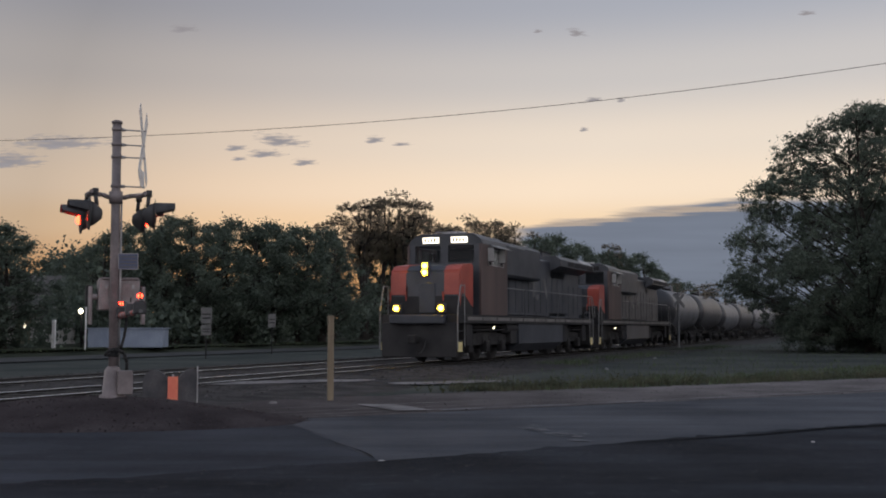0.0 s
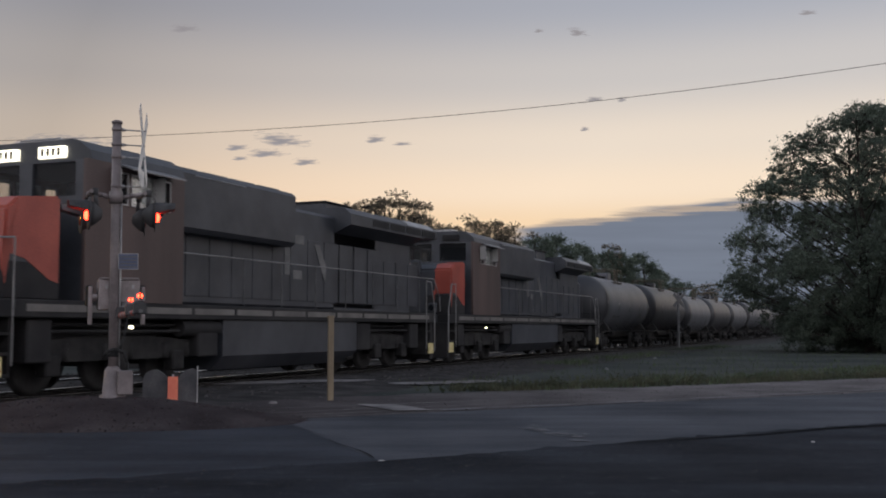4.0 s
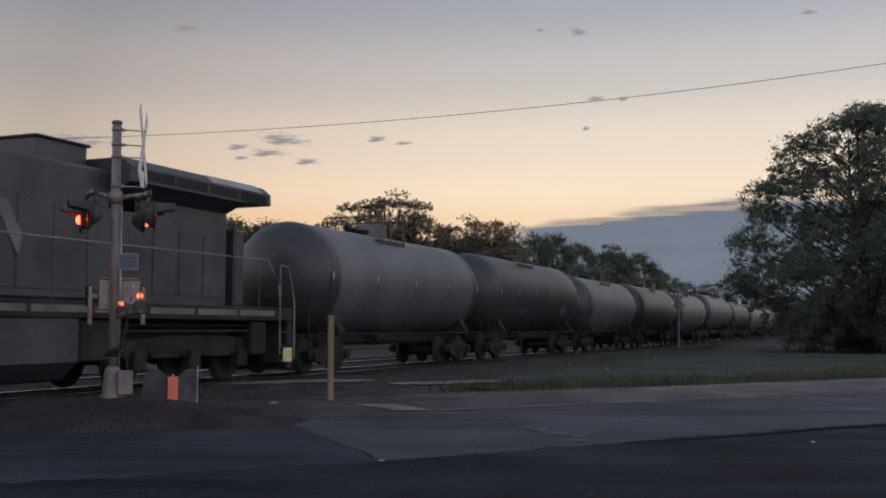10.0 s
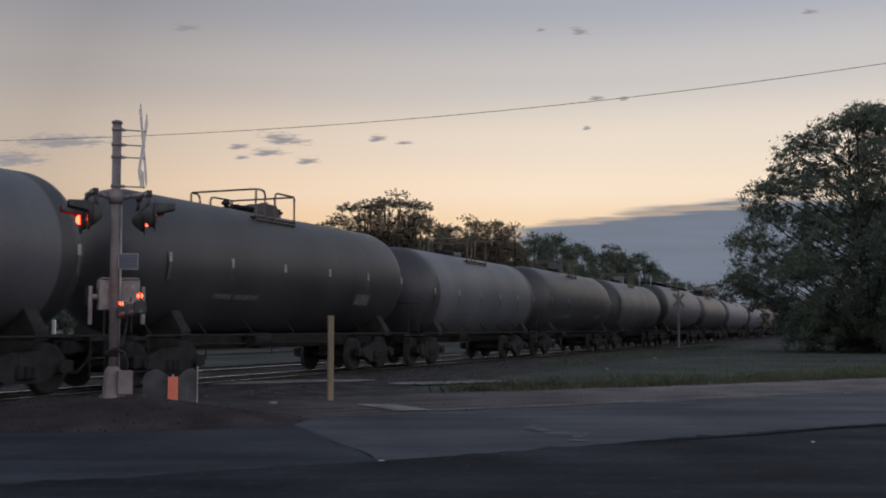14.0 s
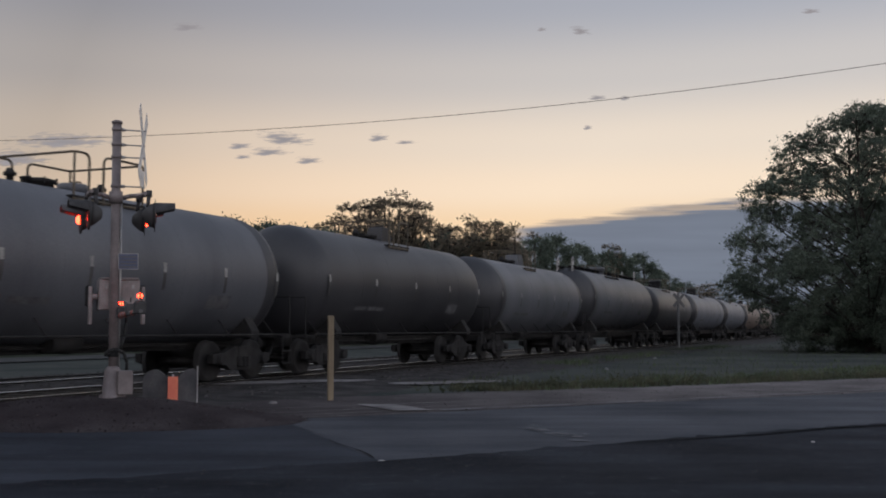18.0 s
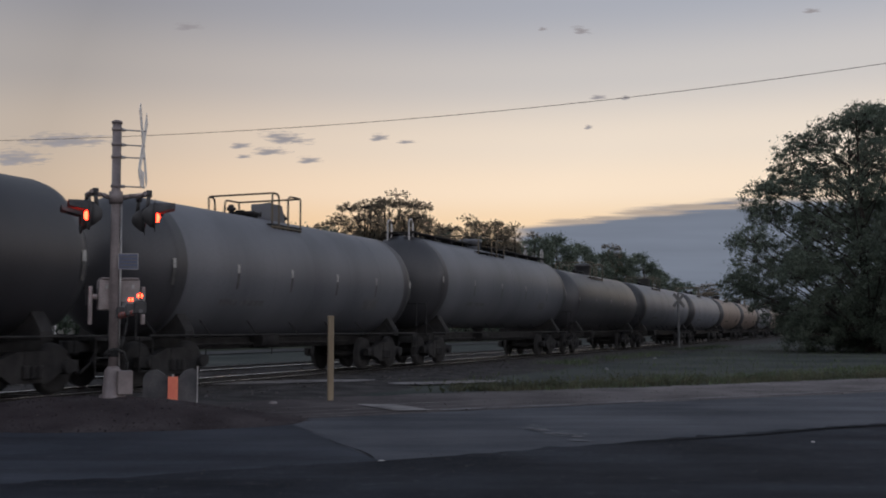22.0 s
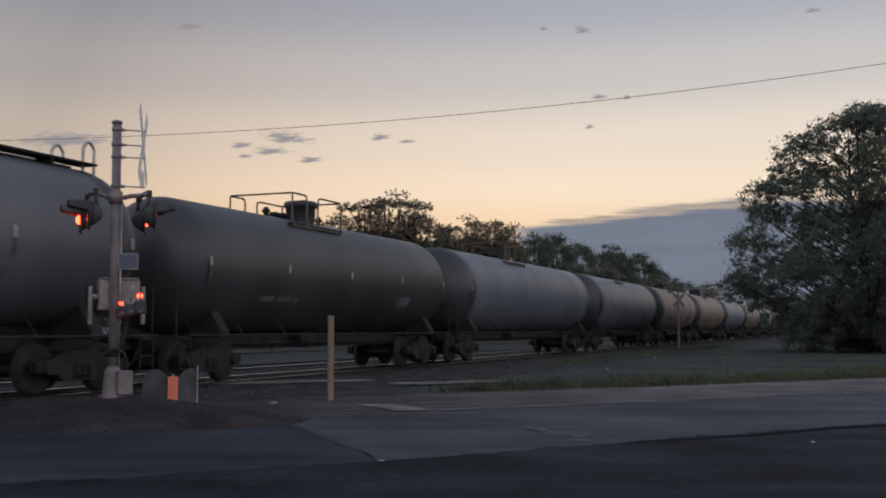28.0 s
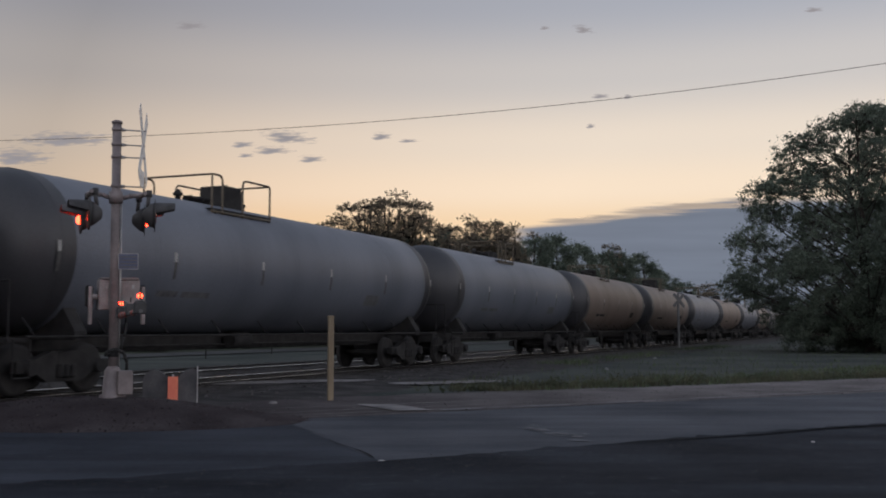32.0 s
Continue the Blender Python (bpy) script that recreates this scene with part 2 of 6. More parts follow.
GREYROOF = surface("grey_roof_panel", (0.16, 0.16, 0.17), (0.25, 0.25, 0.26), 0.35, metal=0.3, scale=1.0, fine=30, bump=0.05)
# the sunset's warm backlight on the guards is put into this tan
LITRAIL = surface("warm_lit_railing", (0.085, 0.066, 0.042), (0.14, 0.108, 0.068), 0.55, scale=3.0, fine=40, bump=0.05)
KICK = surface("pale_yellow_paint", (0.62, 0.50, 0.18), (0.8, 0.68, 0.32), 0.6, scale=5.0, fine=40, bump=0.05)
WORNRAIL = surface("worn_pale_rail_paint", (0.2, 0.2, 0.2), (0.32, 0.315, 0.31), 0.45, metal=0.3, scale=3.0, fine=40, bump=0.05)
DULLRAIL = surface("dull_handrail_paint", (0.07, 0.072, 0.075), (0.14, 0.14, 0.14), 0.6, scale=3.0, fine=40, bump=0.05)
ORANGE = surface("orange_plastic", (0.85, 0.14, 0.05), (0.95, 0.2, 0.08), 0.5, scale=4, fine=40, bump=0.03)
WOODPOST = surface("weathered_wood", (0.19, 0.145, 0.09), (0.31, 0.24, 0.15), 0.8, scale=6, fine=60, bump=0.4, streaks=0.1)
SIGNGREY = surface("weathered_sign_back", (0.11, 0.108, 0.105), (0.17, 0.166, 0.16), 0.6, scale=5, fine=50, bump=0.05)
BLUESIGN = surface("blue_sign", (0.07, 0.09, 0.17), (0.10, 0.125, 0.21), 0.45, scale=6, fine=60, bump=0.02)
SHEDBLUE = surface("blue_grey_siding", (0.22, 0.27, 0.36), (0.30, 0.35, 0.44), 0.6, scale=1, fine=20, bump=0.1)
SIDING = surface("white_siding", (0.55, 0.54, 0.52), (0.7, 0.69, 0.67), 0.7, scale=1, fine=20, bump=0.1)
SIDING_DARK = surface("dark_wall", (0.10, 0.095, 0.09), (0.15, 0.14, 0.135), 0.85, scale=0.5, fine=15, bump=0.2)
SHINGLE = surface("roof_shingles", (0.07, 0.065, 0.06), (0.13, 0.12, 0.11), 0.9, scale=2, fine=20, bump=0.4)
RUBBER = surface("black_rubber", (0.015, 0.015, 0.015), (0.03, 0.03, 0.03), 0.8, scale=6, fine=50, bump=0.2)
HEADLIGHT = glow("headlight_glow", (1.0, 0.5, 0.0135), 70.0)
NUMBERLIT = glow("lit_number_board", (1.0, 0.93, 0.75), 2.2)
SMALLLIT = glow("step_light", (1.0, 0.9, 0.6), 6)
REDLIT = glow("red_signal_lens", (1.0, 0.022, 0.009), 26.0)
WARMLIT = glow("porch_light", (1.0, 0.86, 0.6), 9)
PANE, _nt, _p = nodes_of("clear_window_pane")
_p.inputs["Roughness"].default_value = 0.02
_p.inputs["Alpha"].default_value = 0.18
_p.inputs["Base Color"].default_value = (0.05, 0.055, 0.06, 1)
# pale metallic tone stands in for the sky reflected in the side glass
SIDEGLASS = surface("sky_pale_side_glass", (0.5, 0.52, 0.5), (0.6, 0.61, 0.58), 0.25, metal=0.55, scale=2.0, fine=20, bump=0.0)
PALEPLASTIC = surface("pale_deflector_plastic", (0.34, 0.335, 0.32), (0.46, 0.45, 0.43), 0.45, scale=3.0, fine=40, bump=0.02)
GLASS, _nt, _p = nodes_of("dark_window_glass")
_p.inputs["Base Color"].default_value = (0.02, 0.022, 0.025, 1)
_p.inputs["Roughness"].default_value = 0.08
# dull mast aluminium, its pink tint painted for the red lamps' glow
MASTPAINT = surface("lamp_pink_mast_paint", (0.17, 0.142, 0.14), (0.27, 0.228, 0.225), 0.5, metal=0.15, scale=4, fine=50, bump=0.1)
SIGNALBLACK = surface("faded_signal_black", (0.05, 0.049, 0.05), (0.10, 0.097, 0.098), 0.7, scale=4, fine=40, bump=0.1, spec=0.25)
REDLENS, _nt, _p = nodes_of("unlit_red_lens")
_p.inputs["Base Color"].default_value = (0.12, 0.008, 0.006, 1)
_p.inputs["Roughness"].default_value = 0.2

# ---- mesh helpers ----


def box(bm, x0, x1, y0, y1, z0, z1, bevel=0.0):
    r = bmesh.ops.create_cube(bm, size=1.0)
    vs = r["verts"]
    for v in vs:
        v.co = Vector(((x0 + x1) / 2 + v.co.x * (x1 - x0), (y0 + y1) / 2 + v.co.y * (y1 - y0), (z0 + z1) / 2 + v.co.z * (z1 - z0)))
    if bevel:
        es = list({e for v in vs for e in v.link_edges})
        bmesh.ops.bevel(bm, geom=es, offset=bevel, segments=1, affect="EDGES")
    return vs


def rod(bm, p0, p1, r0, r1=None, seg=8, caps=True):
    p0, p1 = Vector(p0), Vector(p1)
    r1 = r0 if r1 is None else r1
    d = p1 - p0
    q = d.to_track_quat("Z", "Y").to_matrix()
    rings = []
    for p, r in ((p0, r0), (p1, r1)):
        rings.append([bm.verts.new(p + q @ Vector((r * math.cos(a), r * math.sin(a), 0))) for a in [2 * math.pi * i / seg for i in range(seg)]])
    for i in range(seg):
        j = (i + 1) % seg
        f = bm.faces.new((rings[0][i], rings[0][j], rings[1][j], rings[1][i]))
        f.smooth = seg > 6
    if caps:
        bm.faces.new(rings[0][::-1])
        bm.faces.new(rings[1])


def pipe(bm, pts, r, seg=6):
    for a, b in zip(pts, pts[1:]):
        rod(bm, a, b, r, r, seg)


def bent(a, b, c, n=5):
    """Points along a rounded corner from a over b to c."""
    a, b, c = Vector(a), Vector(b), Vector(c)
    return [tuple(a * (1 - t) ** 2 + b * 2 * t * (1 - t) + c * t * t) for t in [i / n for i in range(n + 1)]]


def lathe(bm, profile, axis="x", seg=32, centre=(0, 0, 0), smooth=True, caps=True):
    """Turns (along, radius) pairs round an axis."""
    c = Vector(centre)
    rings = []
    for s, r in profile:
        ring = []
        for i in range(seg):
            a = 2 * math.pi * i / seg
            u, v = r * math.cos(a), r * math.sin(a)
            co = {"x": (s, u, v), "y": (u, s, v), "z": (u, v, s)}[axis]
            ring.append(bm.verts.new(c + Vector(co)))
        rings.append(ring)
    for a, b in zip(rings, rings[1:]):
        for i in range(seg):
            j = (i + 1) % seg
            f = bm.faces.new((a[i], a[j], b[j], b[i]))
            f.smooth = smooth
    if caps:
        bm.faces.new(rings[0][::-1])
        bm.faces.new(rings[-1])
    bmesh.ops.recalc_face_normals(bm, faces=bm.faces)


def prism(bm, outline, y0, y1, axis="y"):
    """Extrudes a closed outline of (u, w) pairs along one axis."""
    def co(u, w, s):
        return {"y": (u, s, w), "x": (s, u, w), "z": (u, w, s)}[axis]
    a = [bm.verts.new(co(u, w, y0)) for u, w in outline]
    b = [bm.verts.new(co(u, w, y1)) for u, w in outline]
    n = len(a)
    for i in range(n):
        j = (i + 1) % n
        bm.faces.new((a[i], a[j], b[j], b[i]))
    bm.faces.new(a[::-1])
    bm.faces.new(b)
    bmesh.ops.recalc_face_normals(bm, faces=bm.faces)


def mesh_of(name, bm, material):
    me = bpy.data.meshes.new(name)
    bm.to_mesh(me)
    bm.free()
    me.materials.append(material)
    return me


def part(name, bm, material, parent, label="", m=None):
    """Links a bmesh, or a mesh that is shared, as one mesh object under a thing or a part."""
    me = bm if isinstance(bm, bpy.types.Mesh) else mesh_of(name, bm, material)
    ob = new(name, me)
    if parent is not None:
        ob.parent = parent
    if m is not None:
        ob.matrix_basis = m
    return tagged(ob, label) if label else ob


def thing(name, label, category, m=None, group=""):
    ob = new(name)
    ob.empty_display_size = 0.3
    if m is not None:
        ob.matrix_basis = m
    return tagged(ob, label, category, group)


def B():
    return bmesh.new()


def one_box(*a):
    bm = B()
    box(bm, *a)
    return bm


def one_rod(*a, **k):
    bm = B()
    rod(bm, *a, **k)
    return bm


# ---- plan: the railway runs away to the right ----
TURN = radians(22.2)
ALONG = Vector((math.sin(TURN), math.cos(TURN), 0))
ACROSS = Vector((-math.cos(TURN), math.sin(TURN), 0))
TRACK = 14.95                   # from the camera square to the track's middle
RAIL_Z = 0.12
YAW = 90 - math.degrees(TURN)


def rail_place(s, off=0.0, z=0.0):
    return ALONG * s + ACROSS * (TRACK + off) + Vector((0, 0, z))


def rail_pose(s, off=0.0, z=0.0, turn=0.0):
    p = rail_place(s, off, z)
    return pose(p.x, p.y, p.z, 0, 0, YAW + turn)


# the road crosses the view
ROAD_DIR = Vector((math.sin(radians(60)), math.cos(radians(60)), 0))
ROAD_OUT = Vector((-ROAD_DIR.y, ROAD_DIR.x, 0))


def flat(name, outline, z, material, label, category, kind="structure", cell=0.0):
    bm = B()
    vs = [bm.verts.new((x, y, z)) for x, y in outline]
    bm.faces.new(vs)
    bmesh.ops.recalc_face_normals(bm, faces=bm.faces)
    if bm.faces[:][0].normal.z < 0:
        bmesh.ops.reverse_faces(bm, faces=bm.faces)
    ob = part(name, bm, material, None)
    return tagged(ob, label, category, "", kind)


def strip(name, base, direction, out, s0, s1, w0, w1, z, material, label, category, wob=0.0, step=1.2, seed=1, thick=0.0, skew=0.0):
    """A long ground strip with slightly uneven edges."""
    rnd = random.Random(seed)
    bm = B()
    n = max(2, int((s1 - s0) / step))
    rows = []
    for i in range(n + 1):
        s = s0 + (s1 - s0) * i / n
        a = w0 + rnd.uniform(-wob, wob) + wob * math.sin(s * 0.7)
        b = w1 + rnd.uniform(-wob, wob) + wob * math.sin(s * 0.5 + 2)
        rows.append([bm.verts.new(base + direction * (s + skew * (a + (b - a) * k / 4 - 12.4)) + out * (a + (b - a) * k / 4) + Vector((0, 0, z))) for k in range(5)])
    for r, q in zip(rows, rows[1:]):
        for k in range(4):
            bm.faces.new((r[k], r[k + 1], q[k + 1], q[k]))
    bmesh.ops.recalc_face_normals(bm, faces=bm.faces)
    if bm.faces[:][0].normal.z < 0:
        bmesh.ops.reverse_faces(bm, faces=bm.faces)
    ob = part(name, bm, material, None)
    return tagged(ob, label, category, "", "structure")

# ---- ground ----
ORIGIN = Vector((0, 0, 0))


def ground_sheet():
    bm = B()
    xs = [-3500, -1500, -600, -250, -120] + [i * 12 - 84 for i in range(24)] + [260, 600, 1500, 3500]
    ys = [-400, -150, -60] + [i * 12 - 36 for i in range(22)] + [300, 420, 700, 1500, 4200]
    grid = [[bm.verts.new((x, y, -0.07)) for x in xs] for y in ys]
    for r, q in zip(grid, grid[1:]):
        for i in range(len(xs) - 1):
            bm.faces.new((r[i], r[i + 1], q[i + 1], q[i]))
    return tagged(part("ground", bm, SOIL, None), "rough dark ground of soil and short grass", "ground", "", "structure")


ground_sheet()
strip("car_park", ORIGIN, ROAD_DIR, ROAD_OUT, -60, 90, -25, 10.0, -0.004, ASPHALT, "dark patched asphalt apron beside the road", "pavement", 0.11, 0.22, 3, skew=0.18)
# left of the crack the road is given a darker tone
strip("road_patch", ORIGIN, ROAD_DIR, ROAD_OUT, -90, 5.4, 9.6, 15.1, -0.012, ROAD_DARK, "darker asphalt of the level crossing", "road", 0.05, 1.0, 34, skew=0.18)
strip("road", ORIGIN, ROAD_DIR, ROAD_OUT, 5.4, 160, 9.6, 15.1, -0.012, ASPHALT_OLD, "grey worn asphalt road crossing before the railway", "road", 0.05, 1.0, 4, skew=0.18)
strip("gravel_shoulder", ORIGIN, ROAD_DIR, ROAD_OUT, -60, 160, 14.6, 19.6, -0.03, GRAVEL, "brownish gravel shoulder beside the road", "shoulder", 0.16, 0.35, 5)

# an added, unseen wall closes off the low sky behind the camera
tagged(part("wall_south", one_box(-45, 45, -60.5, -60, -0.07, 4.0), SIDING_DARK, None), "unseen plain dark wall added to block low sky light", "wall", "", "structure")

# ---- railway ----


BED = [(-4.8, -0.075), (-3.0, 0.02), (-1.4, 0.062), (1.4, 0.062), (2.1, 0.03), (2.9, 0.062), (5.7, 0.062), (6.8, 0.02), (8.6, -0.075)]


def bed_z(off):
    return float(np.interp(off, [q[0] for q in BED], [q[1] for q in BED]))


def ballast_bed():
    bm = B()
    prof = BED
    rnd = random.Random(7)
    rows = []
    s = -60.0
    while s < 420:
        rows.append([bm.verts.new(rail_place(s, o, z + rnd.uniform(-0.012, 0.012))) for o, z in prof])
        s += 1.0 if s < 80 else 8.0
    for a, b in zip(rows, rows[1:]):
        for i in range(len(prof) - 1):
            bm.faces.new((a[i], a[i + 1], b[i + 1], b[i]))
    bmesh.ops.recalc_face_normals(bm, faces=bm.faces)
    if bm.faces[:][0].normal.z < 0:
        bmesh.ops.reverse_faces(bm, faces=bm.faces)
    return tagged(part("ballast_bed", bm, BALLAST, None), "grey-brown crushed stone bed under two tracks", "ballast", "", "structure")


ballast_bed()


def track(off, label):
    t = thing("railway_track", label, "railway track", rail_pose(0, off, RAIL_Z))
    for y in (-0.7525, 0.7525):
        bm = B()
        prism(bm, [(y - 0.07, -0.172), (y + 0.07, -0.172), (y + 0.07, -0.155), (y + 0.012, -0.13), (y + 0.012, -0.045), (y + 0.034, -0.035), (y + 0.034, -0.006), (y - 0.034, -0.006), (y - 0.034, -0.035), (y - 0.012, -0.045), (y - 0.012, -0.13), (y - 0.07, -0.155)], -60, 420, "x")
        r = part("rail", bm, RAILSIDE, t)
        bm = B()
        prism(bm, [(y - 0.032, -0.0058), (y - 0.024, -0.0026), (y - 0.013, -0.0005), (y, 0.0002), (y + 0.013, -0.0005), (y + 0.024, -0.0026), (y + 0.032, -0.0058)], -60, 420, "x")
        part("rail_head", bm, RAILTOP if y < 0 or off < 1 else RAILDULL, r, "polished running surface")
    tie = mesh_of("tie", one_box(-0.11, 0.11, -1.3, 1.3, -0.22, -0.042, 0.012), TIE)
    for i in range(110):
        part("tie", tie, TIE, t, m=pose(-22 + i * 0.55, 0.0, 0, 0, 0, math.sin(i * 5.1) * 0.8))
    bm = B()
    for i in range(110, 700):
        box(bm, -22 + i * 0.55 - 0.11, -22 + i * 0.55 + 0.11, -1.3, 1.3, -0.22, -0.042)
    tagged(part("tie_bed", bm, TIE, t), "", "", "", "stuff")
    return t


track(0.0, "steel railway track on dark wooden ties")
track(4.27, "second railway track on dark wooden ties")

# ---- rolling stock ----


def wheelset_mesh(r):
    bm = B()
    for y, sg in ((-0.72, -1), (0.72, 1)):
        lathe(bm, [(y - 0.07, r * 0.3), (y - 0.068, r * 0.86), (y - 0.065, r), (y + 0.045, r), (y + 0.055, r + 0.028), (y + 0.075, r + 0.026), (y + 0.07, r * 0.85), (y + 0.02, r * 0.8), (y + 0.03, r * 0.3)] if sg < 0 else
              [(y - 0.03, r * 0.3), (y - 0.02, r * 0.8), (y - 0.07, r * 0.85), (y - 0.075, r + 0.026), (y - 0.055, r + 0.028), (y - 0.045, r), (y + 0.065, r), (y + 0.068, r * 0.86), (y + 0.07, r * 0.3)], "y", 24)
    rod(bm, (0, -1.05, 0), (0, 1.05, 0), 0.085, seg=10)
    return mesh_of("wheelset", bm, STEEL_DARK)


def sideframe_mesh():
    bm = B()
    prism(bm, [(-1.2, 0.42), (-1.2, 0.62), (-0.75, 0.66), (-0.35, 0.80), (0.35, 0.80), (0.75, 0.66), (1.2, 0.62), (1.2, 0.42), (0.72, 0.40), (0.45, 0.24), (-0.45, 0.24), (-0.72, 0.40)], -0.08, 0.08)
    for x in (-0.89, 0.89):
        rod(bm, (x, -0.17, 0.5), (x, 0.1, 0.5), 0.13, seg=12)
    for x in (-0.16, 0.0, 0.16):
        lathe(bm, [(0.32 + k * 0.03, 0.07 + 0.012 * (k % 2)) for k in range(9)], "z", 8, (x, -0.1, 0))
    return mesh_of("side_frame", bm, STEEL_DARK)


WHEEL_CAR = wheelset_mesh(0.46)
WHEEL_ENGINE = wheelset_mesh(0.53)
SIDE_FRAME = sideframe_mesh()


def freight_truck(parent, x):
    bm = B()
    box(bm, x - 0.2, x + 0.2, -1.1, 1.1, 0.5, 0.82, 0.03)
    t = part("truck", bm, STEEL_DARK, parent, "four-wheeled cast steel truck")
    for dx in (-0.89, 0.89):
        part("wheelset", WHEEL_CAR, None, t, m=pose(x + dx, 0, 0.46 + 0.028))
    part("side_frame", SIDE_FRAME, None, t, m=pose(x, -1.0, 0.02))
    part("side_frame", SIDE_FRAME, None, t, m=pose(x, 1.0, 0.02, 0, 0, 180))
    bm = B()
    for dx in (-0.45, 0.45):
        box(bm, x + dx - 0.04, x + dx + 0.04, -0.95, 0.95, 0.3, 0.42)
    part("brake_beam", bm, STEEL_DARK, t)


def coupler(parent, x, sg):
    """sg: 1 where the car's end faces +x."""
    bm = B()
    box(bm, min(x - sg * 0.9, x), max(x - sg * 0.9, x), -0.09, 0.09, 0.75, 0.95, 0.02)
    box(bm, min(x - sg * 0.22, x + sg * 0.02), max(x - sg * 0.22, x + sg * 0.02), -0.17, 0.17, 0.70, 1.02, 0.05)
    pipe(bm, [(x - sg * 0.5, -0.35, 0.85), (x - sg * 0.25, -0.37, 0.55), (x - sg * 0.05, -0.3, 0.35), (x, -0.2, 0.4)], 0.028)
    part("coupler", bm, STEEL_DARK, parent)


def patch(bm, xa, xb, h0, h1, y, r, zc):
    """A thin painted patch that follows the tank's flank between two heights."""
    hs = [h0 + (h1 - h0) * k / 4 for k in range(5)]
    rows = [(bm.verts.new((xa, y * math.sqrt(r * r - h * h), zc + h)), bm.verts.new((xb, y * math.sqrt(r * r - h * h), zc + h))) for h in hs]
    for p, q in zip(rows, rows[1:]):
        bm.faces.new((p[0], p[1], q[1], q[0]))


def tank_car(length, shell, label, stripes=6, r=1.55, top=4.22, walkway=False, deck=None):
    car = thing("tank_car", label, "tank car", group="tank cars of the train")
    L, zc = length, top - r
    x0, x1 = 0.55, L - 0.55
    hd = 0.95
    prof = []
    for i in range(9):
        a = i / 8 * math.pi / 2
        prof.append((x0 + hd * (1 - math.sin(a)), max(0.03, r * math.cos(a))))
    prof = prof[::-1]
    n = 6
    prof += [(x0 + hd + (x1 - x0 - 2 * hd) * k / n, r) for k in range(1, n)]
    prof += [(x1 - (p - x0), q) for p, q in reversed(prof[:9])]
    bm = B()
    lathe(bm, prof, "x", 48, (0, 0, zc))
    tank = part("tank", bm, shell, car)
    for k in range(1, n):
        bm = B()
        xs = x0 + hd + (x1 - x0 - 2 * hd) * k / n
        lathe(bm, [(xs - 0.012, r - 0.004), (xs - 0.006, r + 0.002), (xs + 0.006, r + 0.002), (xs + 0.012, r - 0.004)], "x", 48, (0, 0, zc))
        part("weld_seam", bm, shell, tank)
    # shade on the tank ends is painted on as black bands and caps
    if shell is not TANK_BLACK:
        for xa, xb in ((x0 + hd - 0.05, x0 + hd + 0.3), (x1 - hd - 0.3, x1 - hd + 0.05)):
            bm = B()
            lathe(bm, [(xa, r + 0.004), (xb, r + 0.004)], "x", 48, (0, 0, zc), caps=False)
            part("end_band", bm, TANK_BLACK, tank, "black band round the end of the tank, its shade painted in")
        for xe, sg in ((x0, 1), (x1, -1)):
            bm = B()
            lathe(bm, [(xe + sg * (hd * (1 - math.sin(k / 8 * math.pi / 2)) - 0.006), max(0.03, r * math.cos(k / 8 * math.pi / 2) + 0.006)) for k in range(9)][::-1], "x", 48, (0, 0, zc), caps=False)
            part("end_cap", bm, TANK_BLACK, tank, "tank end painted black in place of its shade")
    # sill, bolsters and saddles
    bm = B()
    box(bm, 0.55, L - 0.55, -0.3, 0.3, 0.74, 1.1, 0.02)
    part("centre_sill", bm, STEEL_DARK, car)
    for xe, sg in ((0.0, -1), (L, 1)):
        xt = xe - sg * 2.1
        bm = B()
        prism(bm, [(-1.42, 1.02), (1.42, 1.02), (1.42, 1.18), (1.05, 1.75), (-1.05, 1.75), (-1.42, 1.18)], xt - 0.16, xt + 0.16, "x")
        part("bolster", bm, STEEL_DARK, car)
        freight_truck(car, xt)
        coupler(car, xe, sg)
        # end platform, steps and grab irons
        bm = B()
        c, d = xe - sg * 0.35, xe - sg * 0.85
        box(bm, min(c, d), max(c, d), -1.4, 1.4, 1.0, 1.07)
        part("end_platform", bm, STEEL_DARK, car)
        for y in (-1.42, 1.42):
            bm = B()
            for dx in (0.45, 0.85):
                rod(bm, (xe - sg * dx, y, 1.05), (xe - sg * dx, y, 0.38), 0.016, seg=6)
            for z in (0.38, 0.68):
                rod(bm, (xe - sg * 0.45, y, z), (xe - sg * 0.85, y, z), 0.018, seg=6)
            part("step", bm, STEEL_DARK, car)
        bm = B()
        pipe(bm, [(xe - sg * 0.4, -1.35, 1.07), (xe - sg * 0.4, -1.35, 2.05), (xe - sg * 0.4, 1.35, 2.05), (xe - sg * 0.4, 1.35, 1.07)], 0.018)
        part("end_rail", bm, STEEL_DARK, car)
    # side safety rail low on the flank
    for y in (-1.47, 1.47):
        bm = B()
        rod(bm, (0.7, y, 1.09), (L - 0.7, y, 1.09), 0.022, seg=6)
        k = 0.9
        while k < L - 0.7:
            rod(bm, (k, y, 1.09), (k, y * 0.8, 1.42), 0.015, seg=5)
            k += 1.9
        part("side_rail", bm, STEEL_DARK, car)
    # under-body brake gear and valve
    bm = B()
    rod(bm, (L * 0.42, -0.52, 0.95), (L * 0.42 + 0.8, -0.52, 0.95), 0.19, seg=12)
    rod(bm, (3.4, -0.42, 0.86), (L - 3.4, -0.42, 0.86), 0.03, seg=6)
    part("brake_cylinder", bm, STEEL_DARK, car)
    bm = B()
    lathe(bm, [(0.72, 0.13), (0.95, 0.16), (1.15, 0.22), (1.4, 0.3)], "z", 12, (L / 2, 0, 0))
    part("outlet_valve", bm, STEEL_DARK, car)
